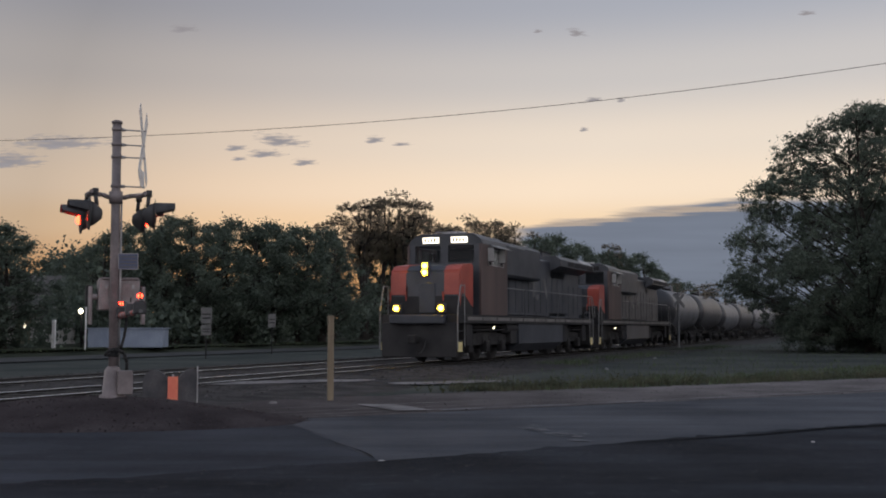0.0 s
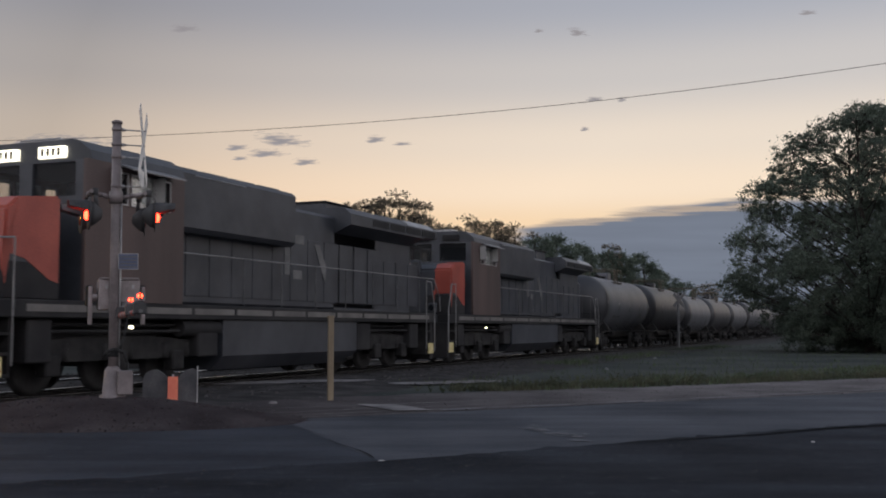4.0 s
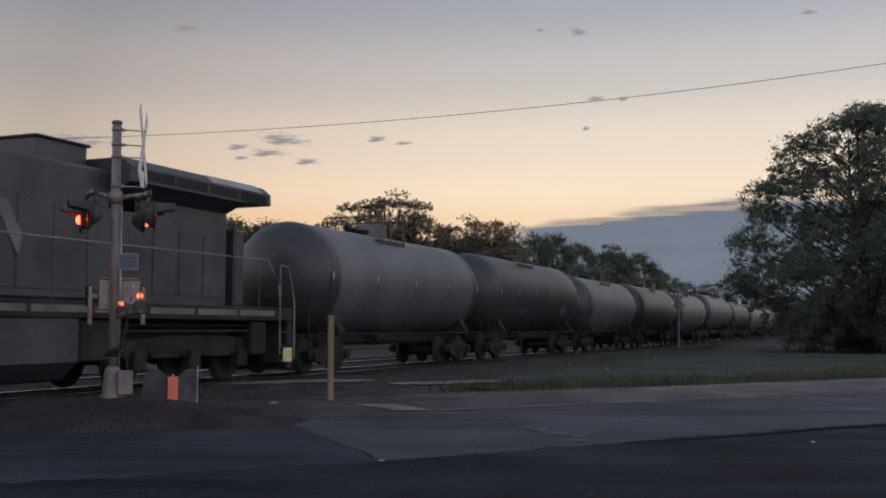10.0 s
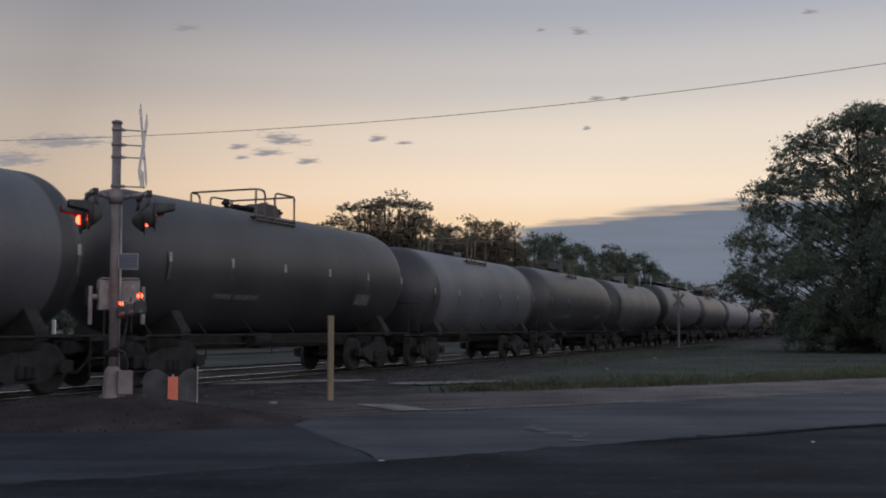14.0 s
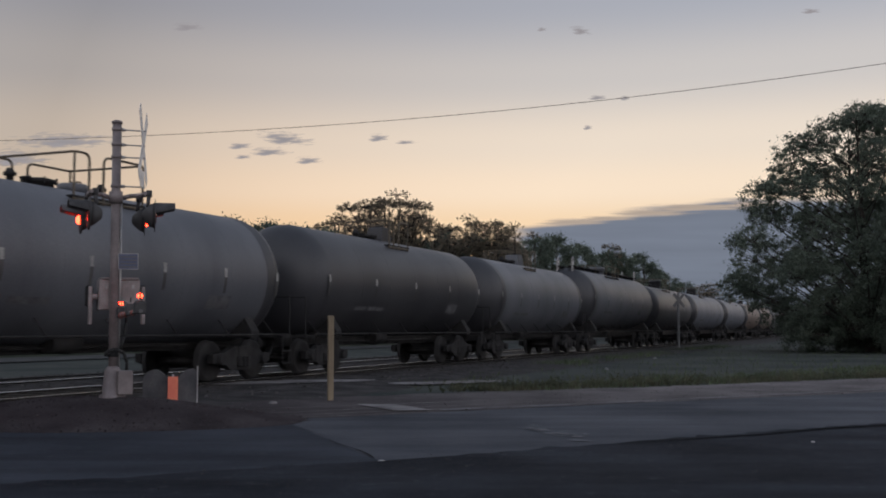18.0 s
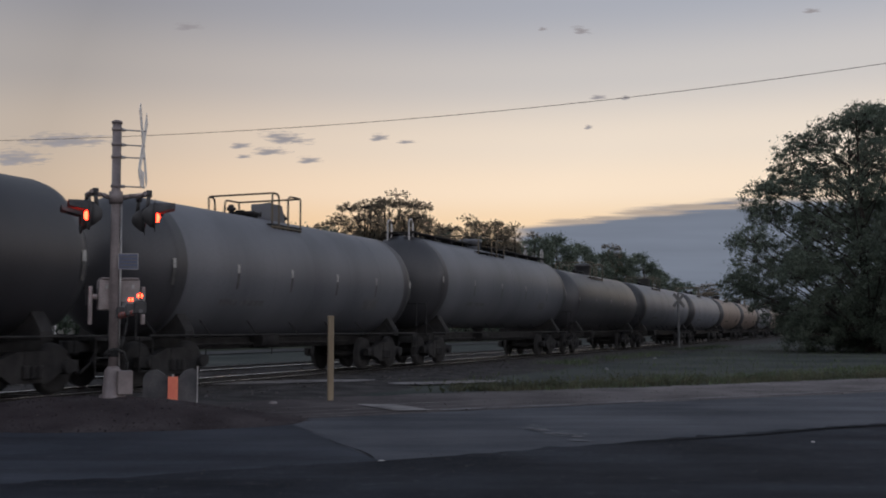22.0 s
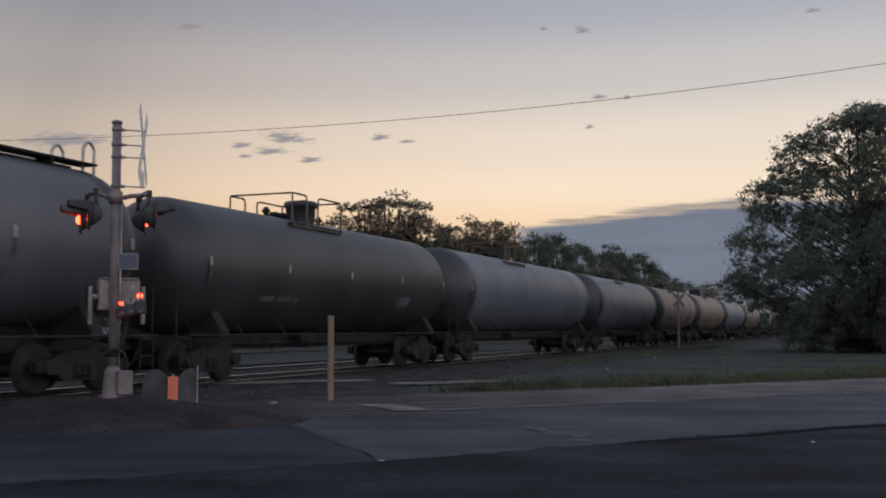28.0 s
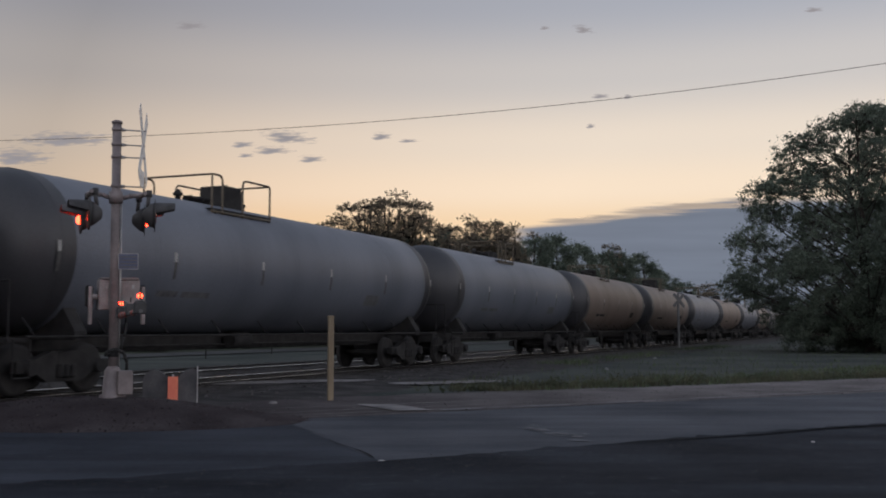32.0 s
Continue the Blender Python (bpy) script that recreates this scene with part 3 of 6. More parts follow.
    # top platform, guards and fittings
    g1, ret, e2, g2, rt, hx, hr, ht, taper = deck
    for y0, y1 in ((-0.98, -0.42), (0.42, 0.98)):
        bm = B()
        box(bm, g1 - 0.05, g2 + 0.05, y0, y1, top - 0.26, top - 0.225)
        for k in range(4):
            xx = g1 + 0.1 + (g2 - g1 - 0.2) * k / 3
            box(bm, xx - 0.03, xx + 0.03, y0, y1, top - 0.42, top - 0.26)
        part("platform", bm, STEEL_DARK, car)
    if walkway:
        for y0, y1 in ((-0.55, -0.12), (0.12, 0.55)):
            # one board to each side of the valve housing
            for xa, xb in ((1.2, hx - 0.62), (hx + 0.62, L - 1.2)):
                bm = B()
                box(bm, xa, xb, y0, y1, top + 0.07, top + 0.11)
                k = xa + 0.3
                while k < xb:
                    box(bm, k, k + 0.05, y0, y1, top - 0.12, top + 0.07)
                    k += 1.6
                part("running_board", bm, STEEL_DARK, car, "dark running board along the top")
        bm = B()
        pipe(bm, [(6.6, 0.43, top - 0.1), (6.6, 0.43, rt - 0.16)] + bent((6.6, 0.43, rt - 0.16), (6.6, 0.43, rt), (6.44, 0.43, rt), 4) + bent((6.2, 0.43, rt), (6.1, 0.43, rt), (6.1, 0.33, rt), 4) + bent((6.1, -0.33, rt), (6.1, -0.43, rt), (6.1, -0.43, rt - 0.1), 4) + [(6.1, -0.43, top - 0.1)], 0.026)
        part("railing", bm, LITRAIL, car, "pipe guard across the running boards, warm backlight painted tan")
        for xe in (1.3, L - 1.3):
            for y in (-0.4, 0.4):
                bm = B()
                pipe(bm, [(xe - 0.16, y, top - 0.3), (xe - 0.16, y, top + 0.42)] + bent((xe - 0.16, y, top + 0.42), (xe, y, top + 0.68), (xe + 0.16, y, top + 0.42), 6) + [(xe + 0.16, y, top - 0.3)], 0.03)
                part("grab_hoop", bm, GALV, car, "pale steel grab hoop")
        for xa, xb, sides in ((6.4, 7.9, (-0.97,)), (6.9, 8.1, (0.97,)), (8.5, 9.4, (-0.97, 0.97))):
            for y in sides:
                bm = B()
                pipe(bm, [(xa, y, top - 0.5), (xa, y, rt - 0.2)] + bent((xa, y, rt - 0.2), (xa, y, rt), (xa + 0.2, y, rt), 4) + bent((xb - 0.2, y, rt), (xb, y, rt), (xb, y, rt - 0.2), 4) + [(xb, y, top - 0.5)], 0.026)
                part("railing", bm, LITRAIL, car)
    else:
        foot = top - 0.36
        for xe, xr in ((g1, g1 + ret), (g2, e2)):
            sg = 1 if xr > xe else -1
            bm = B()
            # a bar across the car; both its ends turn inwards along the platform and bend down
            pts = [(xr, 0.97, foot), (xr, 0.97, rt - 0.16)] + bent((xr, 0.97, rt - 0.16), (xr, 0.97, rt), (xr - sg * 0.16, 0.97, rt), 4)
            pts += bent((xe + sg * 0.1, 0.97, rt), (xe, 0.97, rt), (xe, 0.87, rt), 4)
            pts += [(x, -y, z) for x, y, z in reversed(pts)]
            pipe(bm, pts, 0.026)
            for y in (-0.97, 0.97):
                rod(bm, (xe, y * 0.985, rt - 0.02), (xe, y * 0.985, foot), 0.024, seg=6)
            part("railing", bm, LITRAIL, car, "pipe guard across the end of the platform, warm backlight painted tan")
        for y in (-0.97, 0.97):
            bm = B()
            rod(bm, (g1, y, top - 0.3), (g2, y, top - 0.3), 0.03, seg=6)
            part("toe_bar", bm, LITRAIL, car)
    bm = B()
    if taper:
        prism(bm, [(-hr - 0.04, top - 0.08), (-hr, ht), (hr, ht), (hr + 0.22, top - 0.08)], -hr, hr)
        bmesh.ops.bevel(bm, geom=bm.edges[:], offset=0.02, segments=1, affect="EDGES")
        bmesh.ops.translate(bm, verts=bm.verts, vec=(hx, 0, 0))
    else:
        lathe(bm, [(top - 0.10, hr * 0.85), (top - 0.02, hr * 0.85), (ht - 0.18, hr * 0.9), (ht - 0.16, hr), (ht - 0.03, hr), (ht, hr * 0.92)], "z", 24, (hx, 0, 0))
    house = part("valve_housing", bm, shell if shell in (TANK_BLACK, TANK_GREY) else STEEL_DARK, car)
    bm = B()
    pipe(bm, [(hx + 0.1, -0.14, ht - 0.01), (hx + 0.1, -0.12, ht + 0.06), (hx + 0.1, 0.12, ht + 0.06), (hx + 0.1, 0.14, ht - 0.01)], 0.014)
    part("lid_handle", bm, STEEL_DARK, house)
    bm = B()
    mx = hx - hr - 0.62
    lathe(bm, [(top - 0.10, 0.28), (top + 0.05, 0.28), (top + 0.06, 0.34), (top + 0.11, 0.34), (top + 0.15, 0.2)], "z", 16, (mx, 0, 0))
    for k in range(6):
        a = k * math.pi / 3
        rod(bm, (mx + 0.33 * math.cos(a), 0.33 * math.sin(a), top + 0.02), (mx + 0.33 * math.cos(a), 0.33 * math.sin(a), top + 0.15), 0.022, seg=6)
    rod(bm, (mx - 0.36, -0.12, top + 0.13), (mx - 0.36, 0.12, top + 0.13), 0.03, seg=6)
    part("manway", bm, STEEL_DARK, car)
    for vx in (mx - 0.75, hx + hr + 0.55):
        bm = B()
        lathe(bm, [(top - 0.04, 0.07), (top + 0.1, 0.07), (top + 0.11, 0.12), (top + 0.17, 0.12), (top + 0.19, 0.08), (top + 0.25, 0.06)], "z", 10, (vx, 0, 0))
        part("vent_valve", bm, STEEL_DARK, car)
    # reflective markers and stencilled panels on both flanks
    for y in (-1, 1):
        for k in range(stripes):
            xs = x0 + 0.8 + (x1 - x0 - 1.6) * k / max(1, stripes - 1)
            bm = B()
            patch(bm, xs - 0.05, xs + 0.05, -0.06, 0.14, y, r + 0.006, zc)
            part("reflector", bm, REFLECT, car)
            bm = B()
            patch(bm, xs - 0.05, xs + 0.05, -0.42, -0.065, y, r + 0.006, zc)
            part("reflector", bm, TAPE_DARK, car, "darker lower half of the marker")
        bars = [(L * 0.22, 0.7, 0.12), (L * 0.22 + 0.85, 1.0, 0.12), (L * 0.7, 0.9, 0.3)]
        for bx, w, h in bars:
            bm = B()
            patch(bm, bx, bx + w, -0.78, -0.78 + h, y, r + 0.006, zc)
            part("stencil_bar", bm, STENCIL if shell is not TANK_TAN else STEEL_DARK, car)
    return car


def pierced_wall(xs, zs, openings, thick):
    """An upright wall along x with openings right through it; openings name cells of the grid."""
    bm = B()
    v = {(i, j, k): bm.verts.new((x, (k - 0.5) * thick, z)) for i, x in enumerate(xs) for j, z in enumerate(zs) for k in (0, 1)}
    solid = {(i, j) for i in range(len(xs) - 1) for j in range(len(zs) - 1)} - set(openings)
    for i, j in solid:
        bm.faces.new([v[i + a, j + b, 0] for a, b in ((0, 0), (1, 0), (1, 1), (0, 1))])
        bm.faces.new([v[i + a, j + b, 1] for a, b in ((0, 0), (0, 1), (1, 1), (1, 0))])
        for di, dj, e in ((-1, 0, ((0, 0), (0, 1))), (1, 0, ((1, 1), (1, 0))), (0, -1, ((1, 0), (0, 0))), (0, 1, ((0, 1), (1, 1)))):
            if (i + di, j + dj) not in solid:
                (a, b), (c, d) = e
                bm.faces.new((v[i + a, j + b, 0], v[i + c, j + d, 0], v[i + c, j + d, 1], v[i + a, j + b, 1]))
    bmesh.ops.recalc_face_normals(bm, faces=bm.faces)
    return bm


def locomotive(lead, L):
    car = thing("locomotive", ("black and red-orange diesel locomotive with lit headlights" if lead else "second black and red-orange diesel locomotive with dark headlights"), "locomotive", group="locomotives")
    # frame with a pale edge stripe
    bm = B()
    box(bm, 0.7, L - 0.7, -1.5, 1.5, 1.42, 1.74, 0.02)
    frame_part = part("frame", bm, BLACKUNDER, car)
    for y in (-1, 1):
        k = 1.6
        while k < L - 1.8:
            w = 1.5
            part("edge_stripe", one_box(k, k + w, y * 1.505 - 0.006, y * 1.505 + 0.006, 1.53, 1.66), STRIPE, frame_part)
            k += w + 0.12
    # fabricated sill and piping that fill the space between deck and running gear
    bm = B()
    box(bm, 1.6, L - 1.6, -0.75, 0.75, 0.86, 1.42, 0.03)
    part("centre_sill", bm, BLACKUNDER, car)
    for y in (-1, 1):
        bm = B()
        for q in (0, 1):
            rod(bm, (2.0, y * (1.18 + 0.1 * q), 1.3 - 0.12 * q), (L - 2.0, y * (1.18 + 0.1 * q), 1.3 - 0.12 * q), 0.035, seg=6)
        part("pipe_run", bm, BLACKUNDER, car)
        for xa, xb in ((1.75, 2.35), (6.75, 7.5), (14.3, 15.2), (L - 2.4, L - 1.75)):
            part("equipment_box", one_box(xa, xb, min(y * 0.8, y * 1.4), max(y * 0.8, y * 1.4), 0.62, 1.4, 0.03), BLACKUNDER, car)
    # pilot and anticlimber
    for xe, sg in ((0.0, 1), (L, -1)):
        bm = B()
        a, b = xe + sg * 0.62, xe + sg * 0.85
        box(bm, min(a, b), max(a, b), -1.45, 1.45, 0.22, 1.45, 0.03)
        part("pilot", bm, BLACKUNDER, car)
        bm = B()
        a, b = xe + sg * 0.4, xe + sg * 0.75
        box(bm, min(a, b), max(a, b), -1.05, 1.05, 1.4, 1.72, 0.04)
        part("anticlimber", bm, BLACKPAINT, car)
        coupler(car, xe, -sg)
        for y in (-1, 1):
            bm = B()
            for z in (0.42, 0.78, 1.12):
                a, b = xe + sg * 0.66, xe + sg * 1.25
                box(bm, min(a, b), max(a, b), y * 1.2 - 0.27, y * 1.2 + 0.27, z, z + 0.05)
            a, b = xe + sg * 1.25, xe + sg * 1.29
            box(bm, min(a, b), max(a, b), y * 1.2 - 0.27, y * 1.2 + 0.27, 0.4, 1.5)
            step = part("step_well", bm, STEEL_DARK, car, "boarding steps with a pale yellow kick plate")
            a, b = xe + sg * 0.7, xe + sg * 1.1
            part("kick_plate", one_box(min(a, b), max(a, b), y * 1.48 - 0.012, y * 1.48 + 0.012, 0.42, 0.76, 0.004), KICK, step, "pale yellow kick plate")
            bm = B()
            pipe(bm, [(xe + sg * 0.62, y * 1.5, 0.5), (xe + sg * 0.62, y * 1.5, 1.9), (xe + sg * 0.9, y * 1.5, 2.75), (xe + sg * 1.3, y * 1.5, 2.78)], 0.02)
            rod(bm, (xe + sg * 1.3, y * 1.5, 0.6), (xe + sg * 1.3, y * 1.5, 2.78), 0.015, seg=6)
            part("grab_rail", bm, WORNRAIL, car, "pale worn grab rail")
    # nose: a wide hood with chamfered edges
    bm = B()
    prism(bm, [(0.95, 1.74), (0.85, 2.3), (0.9, 3.3), (1.15, 3.5), (2.2, 3.62), (2.2, 1.74)], -1.36, 1.36)
    bmesh.ops.bevel(bm, geom=bm.edges[:], offset=0.06, segments=2, affect="EDGES")
    nose = part("nose", bm, BLACKPAINT, car, "black wide nose with red-orange sides", pose(0.35, 0, 0))
    for y in (-1, 1):
        bm = B()
        prism(bm, [(0.83, 2.5), (0.845, 2.42), (0.885, 3.31), (1.14, 3.515), (2.19, 3.63), (2.19, 1.98), (1.9, 2.05), (1.3, 2.4)], min(y * 0.7, y * 1.372), max(y * 0.7, y * 1.372))
        bmesh.ops.bevel(bm, geom=bm.edges[:], offset=0.05, segments=2, affect="EDGES")
        part("nose_side", bm, RED, nose, "red-orange painted corner of the nose")
    part("nose_skirt", one_box(0.83, 2.18, -1.365, 1.365, 1.745, 2.4, 0.02), BLACKUNDER, nose, "black lower band of the nose")
    part("nose_door", one_box(0.81, 0.92, -0.4, 0.2, 1.8, 2.85, 0.01), BLACKPAINT, nose)
    # cab: walls with real window openings
    bm = B()
    prism(bm, [(-1.5, 4.4), (-1.44, 4.58), (-1.15, 4.78), (1.15, 4.78), (1.44, 4.58), (1.5, 4.4)], 2.74, 5.6, "x")
    cab = part("cab", bm, BLACKPAINT, car, "black cab roof over walls with window openings", pose(0.42, 0, 0))
    for y in (-1, 1):
        bm = pierced_wall((2.6, 3.4, 3.78, 3.86, 4.6, 4.7, 5.12, 5.6), (1.74, 3.62, 4.26, 4.4), ((1, 1), (3, 1), (5, 1)), 0.08)
        part("cab_side", bm, DULLRED, cab, "dull red cab side", pose(0, y * 1.46, 0))
    bm = pierced_wall((-1.42, -1.2, -0.16, 0.16, 1.2, 1.42), (1.74, 3.72, 4.36, 4.4), ((1, 1), (3, 1)), 0.08)
    part("cab_front", bm, BLACKPAINT, cab, "", pose(2.68, 0, 0, 0, 0, 90))
    part("cab_back", one_box(5.52, 5.6, -1.42, 1.42, 1.74, 4.4), BLACKPAINT, cab)
    for y in (-1, 1):
        for xa, xb in ((3.4, 3.78), (3.86, 4.6), (4.7, 5.12)):
            w = part("side_window", one_box(xa, xb, y * 1.46 - 0.006, y * 1.46 + 0.006, 3.62, 4.26), SIDEGLASS if xa > 3.8 and xb < 4.65 else PANE, cab)
            bm = B()
            for q in ((xa, xa + 0.03, 3.62, 4.26), (xb - 0.03, xb, 3.62, 4.26), (xa, xb, 3.62, 3.65), (xa, xb, 4.23, 4.26)):
                box(bm, q[0], q[1], y * 1.505 - 0.012, y * 1.505 + 0.012, q[2], q[3])
            part("window_frame", bm, GALV, w)
        bm = B()
        prism(bm, [(y * 1.5, 4.42), (y * 1.5, 4.39), (y * 1.84, 4.27), (y * 1.84, 4.30)], 3.5, 5.2, "x")
        part("sun_visor", bm, GREYROOF, cab, "pale sloping sun visor over the side windows")
        for xx in (3.26, 4.6):
            bm = B()
            box(bm, xx, xx + 0.012, min(y * 1.52, y * 1.76), max(y * 1.52, y * 1.76), 3.76, 4.3, 0.004)
            d = part("wind_deflector", bm, PALEPLASTIC, cab, "pale wind deflector beside the window")
            bm = B()
            for z in (3.76, 4.28):
                rod(bm, (xx + 0.006, y * 1.5, z), (xx + 0.006, y * 1.77, z), 0.014, seg=6)
            part("deflector_frame", bm, STEEL_DARK, d)
        part("windscreen", one_box(2.69, 2.705, min(y * 0.16, y * 1.2), max(y * 0.16, y * 1.2), 3.72, 4.36), PANE, cab)
        nb = part("number_board", one_box(2.66, 2.8, min(y * 0.26, y * 0.9), max(y * 0.26, y * 0.9), 4.46, 4.68, 0.01), NUMBERLIT if lead else BLACKUNDER, cab, "lit white number board" if lead else "unlit number board")
        for k in range(4):
            part("number_bar", one_box(2.645, 2.656, y * 0.58 - 0.22 + k * 0.13, y * 0.58 - 0.15 + k * 0.13, 4.5, 4.64), STEEL_DARK, nb)
    part("cab_roof", one_box(2.75, 5.75, -1.02, 1.02, 4.76, 4.82, 0.02), BLACKPAINT, cab)
    part("air_conditioner", one_box(4.3, 5.4, -0.55, 0.55, 4.8, 4.96, 0.04), BLACKPAINT, cab)
    bm = B()
    for k, y in enumerate((-0.3, 0.0, 0.3)):
        rod(bm, (3.3, y, 4.9), (3.95 - 0.1 * k, y, 4.9), 0.05, 0.09, seg=10)
    part("horn", bm, GALV, cab)
    bm = B()
    pipe(bm, [(3.0, -0.5, 4.8), (3.0, -0.5, 4.9), (3.0, 0.5, 4.9), (3.0, 0.5, 4.8)], 0.02)
    part("antenna", bm, GALV, cab)
    # headlights in the nose, ditch lights on the front deck
    lit = HEADLIGHT if lead else GLASS
    bm = B()
    box(bm, 0.8, 1.0, -0.17, 0.17, 2.94, 3.5, 0.03)
    hl = part("headlight_box", bm, BLACKPAINT, car, "", pose(0.38, 0, 0.15))
    for dz in (-0.12, 0.12):
        bm = B()
        rod(bm, (0.775, 0.0, 3.22 + dz), (0.81, 0.0, 3.22 + dz), 0.1, seg=18)
        part("headlight", bm, lit, hl, "round glowing headlight" if lead else "dark round headlight")
    for y in (-0.86, 0.86):
        bm = B()
        box(bm, 0.62, 0.82, y - 0.14, y + 0.14, 1.78, 2.12, 0.03)
        d = part("ditch_light_box", bm, BLACKPAINT, car)
        bm = B()
        rod(bm, (0.59, y, 1.95), (0.63, y, 1.95), 0.1, seg=18)
        part("ditch_light", bm, lit, d, "round glowing ditch light" if lead else "dark ditch light")
    # long hood, roof and equipment
    bm = B()
    box(bm, 5.6, 16.4, -0.98, 0.98, 1.74, 4.38, 0.08)
    hood = part("long_hood", bm, BLACKPAINT, car)
    k = 5.9
    while k < 16:
        for y in (-1, 1):
            part("hood_door", one_box(k, k + 0.82, y * 0.985 - 0.014, y * 0.985 + 0.014, 1.95, 3.6, 0.008), BLACKPAINT, hood)
        k += 0.9
    bm = B()
    box(bm, 5.62, 10.9, -1.42, 1.42, 3.3, 4.66, 0.1)
    part("inverter_cabinet", bm, BLACKPAINT, car)
    for k in range(4):
        part("roof_panel", one_box(5.75 + k * 1.15, 6.75 + k * 1.15, -1.3, 1.3, 4.665, 4.69), GREYROOF, car)
    for xx in (11.35, 11.95):
        bm = B()
        lathe(bm, [(4.36, 0.12), (4.6, 0.12), (4.61, 0.2), (4.66, 0.24), (4.74, 0.22), (4.79, 0.1)], "z", 16, (xx, -0.2, 0))
        part("roof_vent", bm, BLACKPAINT, car, "round black roof vent")
    bm = B()
    box(bm, 11.5, 11.8, -0.26, -0.14, 4.52, 4.62)
    part("vent_pipe", bm, BLACKPAINT, car)
    stack = part("exhaust_box", one_box(13.95, 15.35, -0.55, 0.55, 4.34, 4.84, 0.03), BLACKPAINT, car)
    part("stack_rim", one_box(13.9, 15.4, -0.6, 0.6, 4.82, 4.87, 0.01), BLACKUNDER, stack)
    # radiator section with overhanging wings
    WING = L - 0.4 if lead else L - 1.8
    bm = B()
    prism(bm, [(-0.98, 1.74), (-0.98, 3.9), (-1.5, 4.14), (-1.5, 4.44), (-1.28, 4.62), (1.28, 4.62), (1.5, 4.44), (1.5, 4.14), (0.98, 3.9), (0.98, 1.74)], 13.7 if lead else 15.5, WING - 1.1, "x")
    part("radiator_hood", bm, BLACKPAINT, car)
    bm = B()
    prism(bm, [(-1.5, 4.18), (-1.5, 4.44), (-1.28, 4.62), (1.28, 4.62), (1.5, 4.44), (1.5, 4.18)], WING - 1.1, WING, "x")
    part("radiator_wing", bm, BLACKPAINT, car)
    for k in range(4):
        for y in (-1, 1):
            part("radiator_grille", one_box(WING - 4.9 + k * 1.2, WING - 3.8 + k * 1.2, y * 1.505 - 0.008, y * 1.505 + 0.008, 4.2, 4.4), BLACKUNDER, car)
    # thin pale plates added to paint the sky's reflection on the roof slopes
    for y in (-1, 1):
        for xa, xb, lo, hi in ((6.5, 8.5, (1.44, 4.53), (1.24, 4.69)), (WING - 2.4, WING - 0.35, (1.51, 4.455), (1.29, 4.635))):
            bm = B()
            prism(bm, [(y * lo[0], lo[1]), (y * hi[0], hi[1]), (y * (hi[0] - 0.012), hi[1] - 0.016), (y * (lo[0] - 0.012), lo[1] - 0.016)], xa, xb, "x")
            part("roof_slope", bm, ROOFGLINT, car, "sloping roof panel, the sky's reflection painted pale")
    # low doors and louvred panels on the rear hood
    for y in (-1, 1):
        for k in range(4):
            xa = 16.0 + k * 0.9
            panel = part("hood_panel", one_box(xa, xa + 0.8, y * 0.99 - 0.012, y * 0.99 + 0.012, 1.95, 3.3, 0.006), BLACKPAINT, hood)
            if k % 2 == 0:
                for q in range(6):
                    part("louvre", one_box(xa + 0.1, xa + 0.7, y * 1.005 - 0.008, y * 1.005 + 0.008, 2.5 + q * 0.11, 2.55 + q * 0.11), BLACKPAINT, panel)
    bm = B()
    box(bm, min(WING - 0.3, L - 2.3), L - 1.9, -0.85, 0.85, 1.74, 3.6, 0.06)
    part("rear_hood", bm, BLACKPAINT, car)
    # big pale painted bands on the flank
    for y in (-1, 1):
        bands = [[(10.96, 2.62), (10.96, 3.62), (11.24, 3.62), (11.24, 2.62)],
                 [(11.4, 3.45), (11.4, 3.68), (11.95, 3.68), (11.95, 3.45)],
                 [(11.4, 2.52), (11.4, 2.75), (11.85, 2.75), (11.85, 2.52)],
                 [(12.5, 3.5), (13.12, 2.5), (13.2, 2.9), (12.8, 3.5)]]
        for q in bands:
            bm = B()
            yy = y * 1.012
            prism(bm, q, yy - 0.004, yy + 0.004)
            part("painted_band", bm, BAND, hood, "faded white painted band")
    # handrails
    for y in (-1, 1):
        bm = B()
        end = L - 0.6 if lead else L - 1.8
        k = 8.4
        while k < end:
            part("rail_post", one_rod((k, y * 1.46, 1.74), (k, y * 1.46, 2.84), 0.014, seg=6), DULLRAIL, car)
            k += 1.7
        pipe(bm, [(6.0, y * 1.46, 2.83), (8.36, y * 1.46, 2.84), (end, y * 1.46, 2.87), (end + 0.5, y * 1.46, 2.3), (end + 0.55, y * 1.46, 1.8)], 0.017, 8)
        part("handrail", bm, WORNRAIL, car, "pale worn handrail")
        # deck edge light
        part("step_light", one_box(4.32, 4.4, y * 1.51 - 0.02, y * 1.51 + 0.02, 1.23, 1.285), SMALLLIT, car, "small glowing step light")
    # fuel tank, air tanks and trucks
    bm = B()
    prism(bm, [(-1.45, 1.43), (-1.45, 0.62), (-1.1, 0.3), (1.1, 0.3), (1.45, 0.62), (1.45, 1.43)], 7.6, 14.2, "x")
    part("fuel_tank", bm, BLACKPAINT, car)
    for y in (-1.25, 1.25):
        bm = B()
        rod(bm, (6.2, y, 1.25), (9.0, y, 1.25), 0.19, seg=14)
        part("air_tank", bm, BLACKUNDER, car)
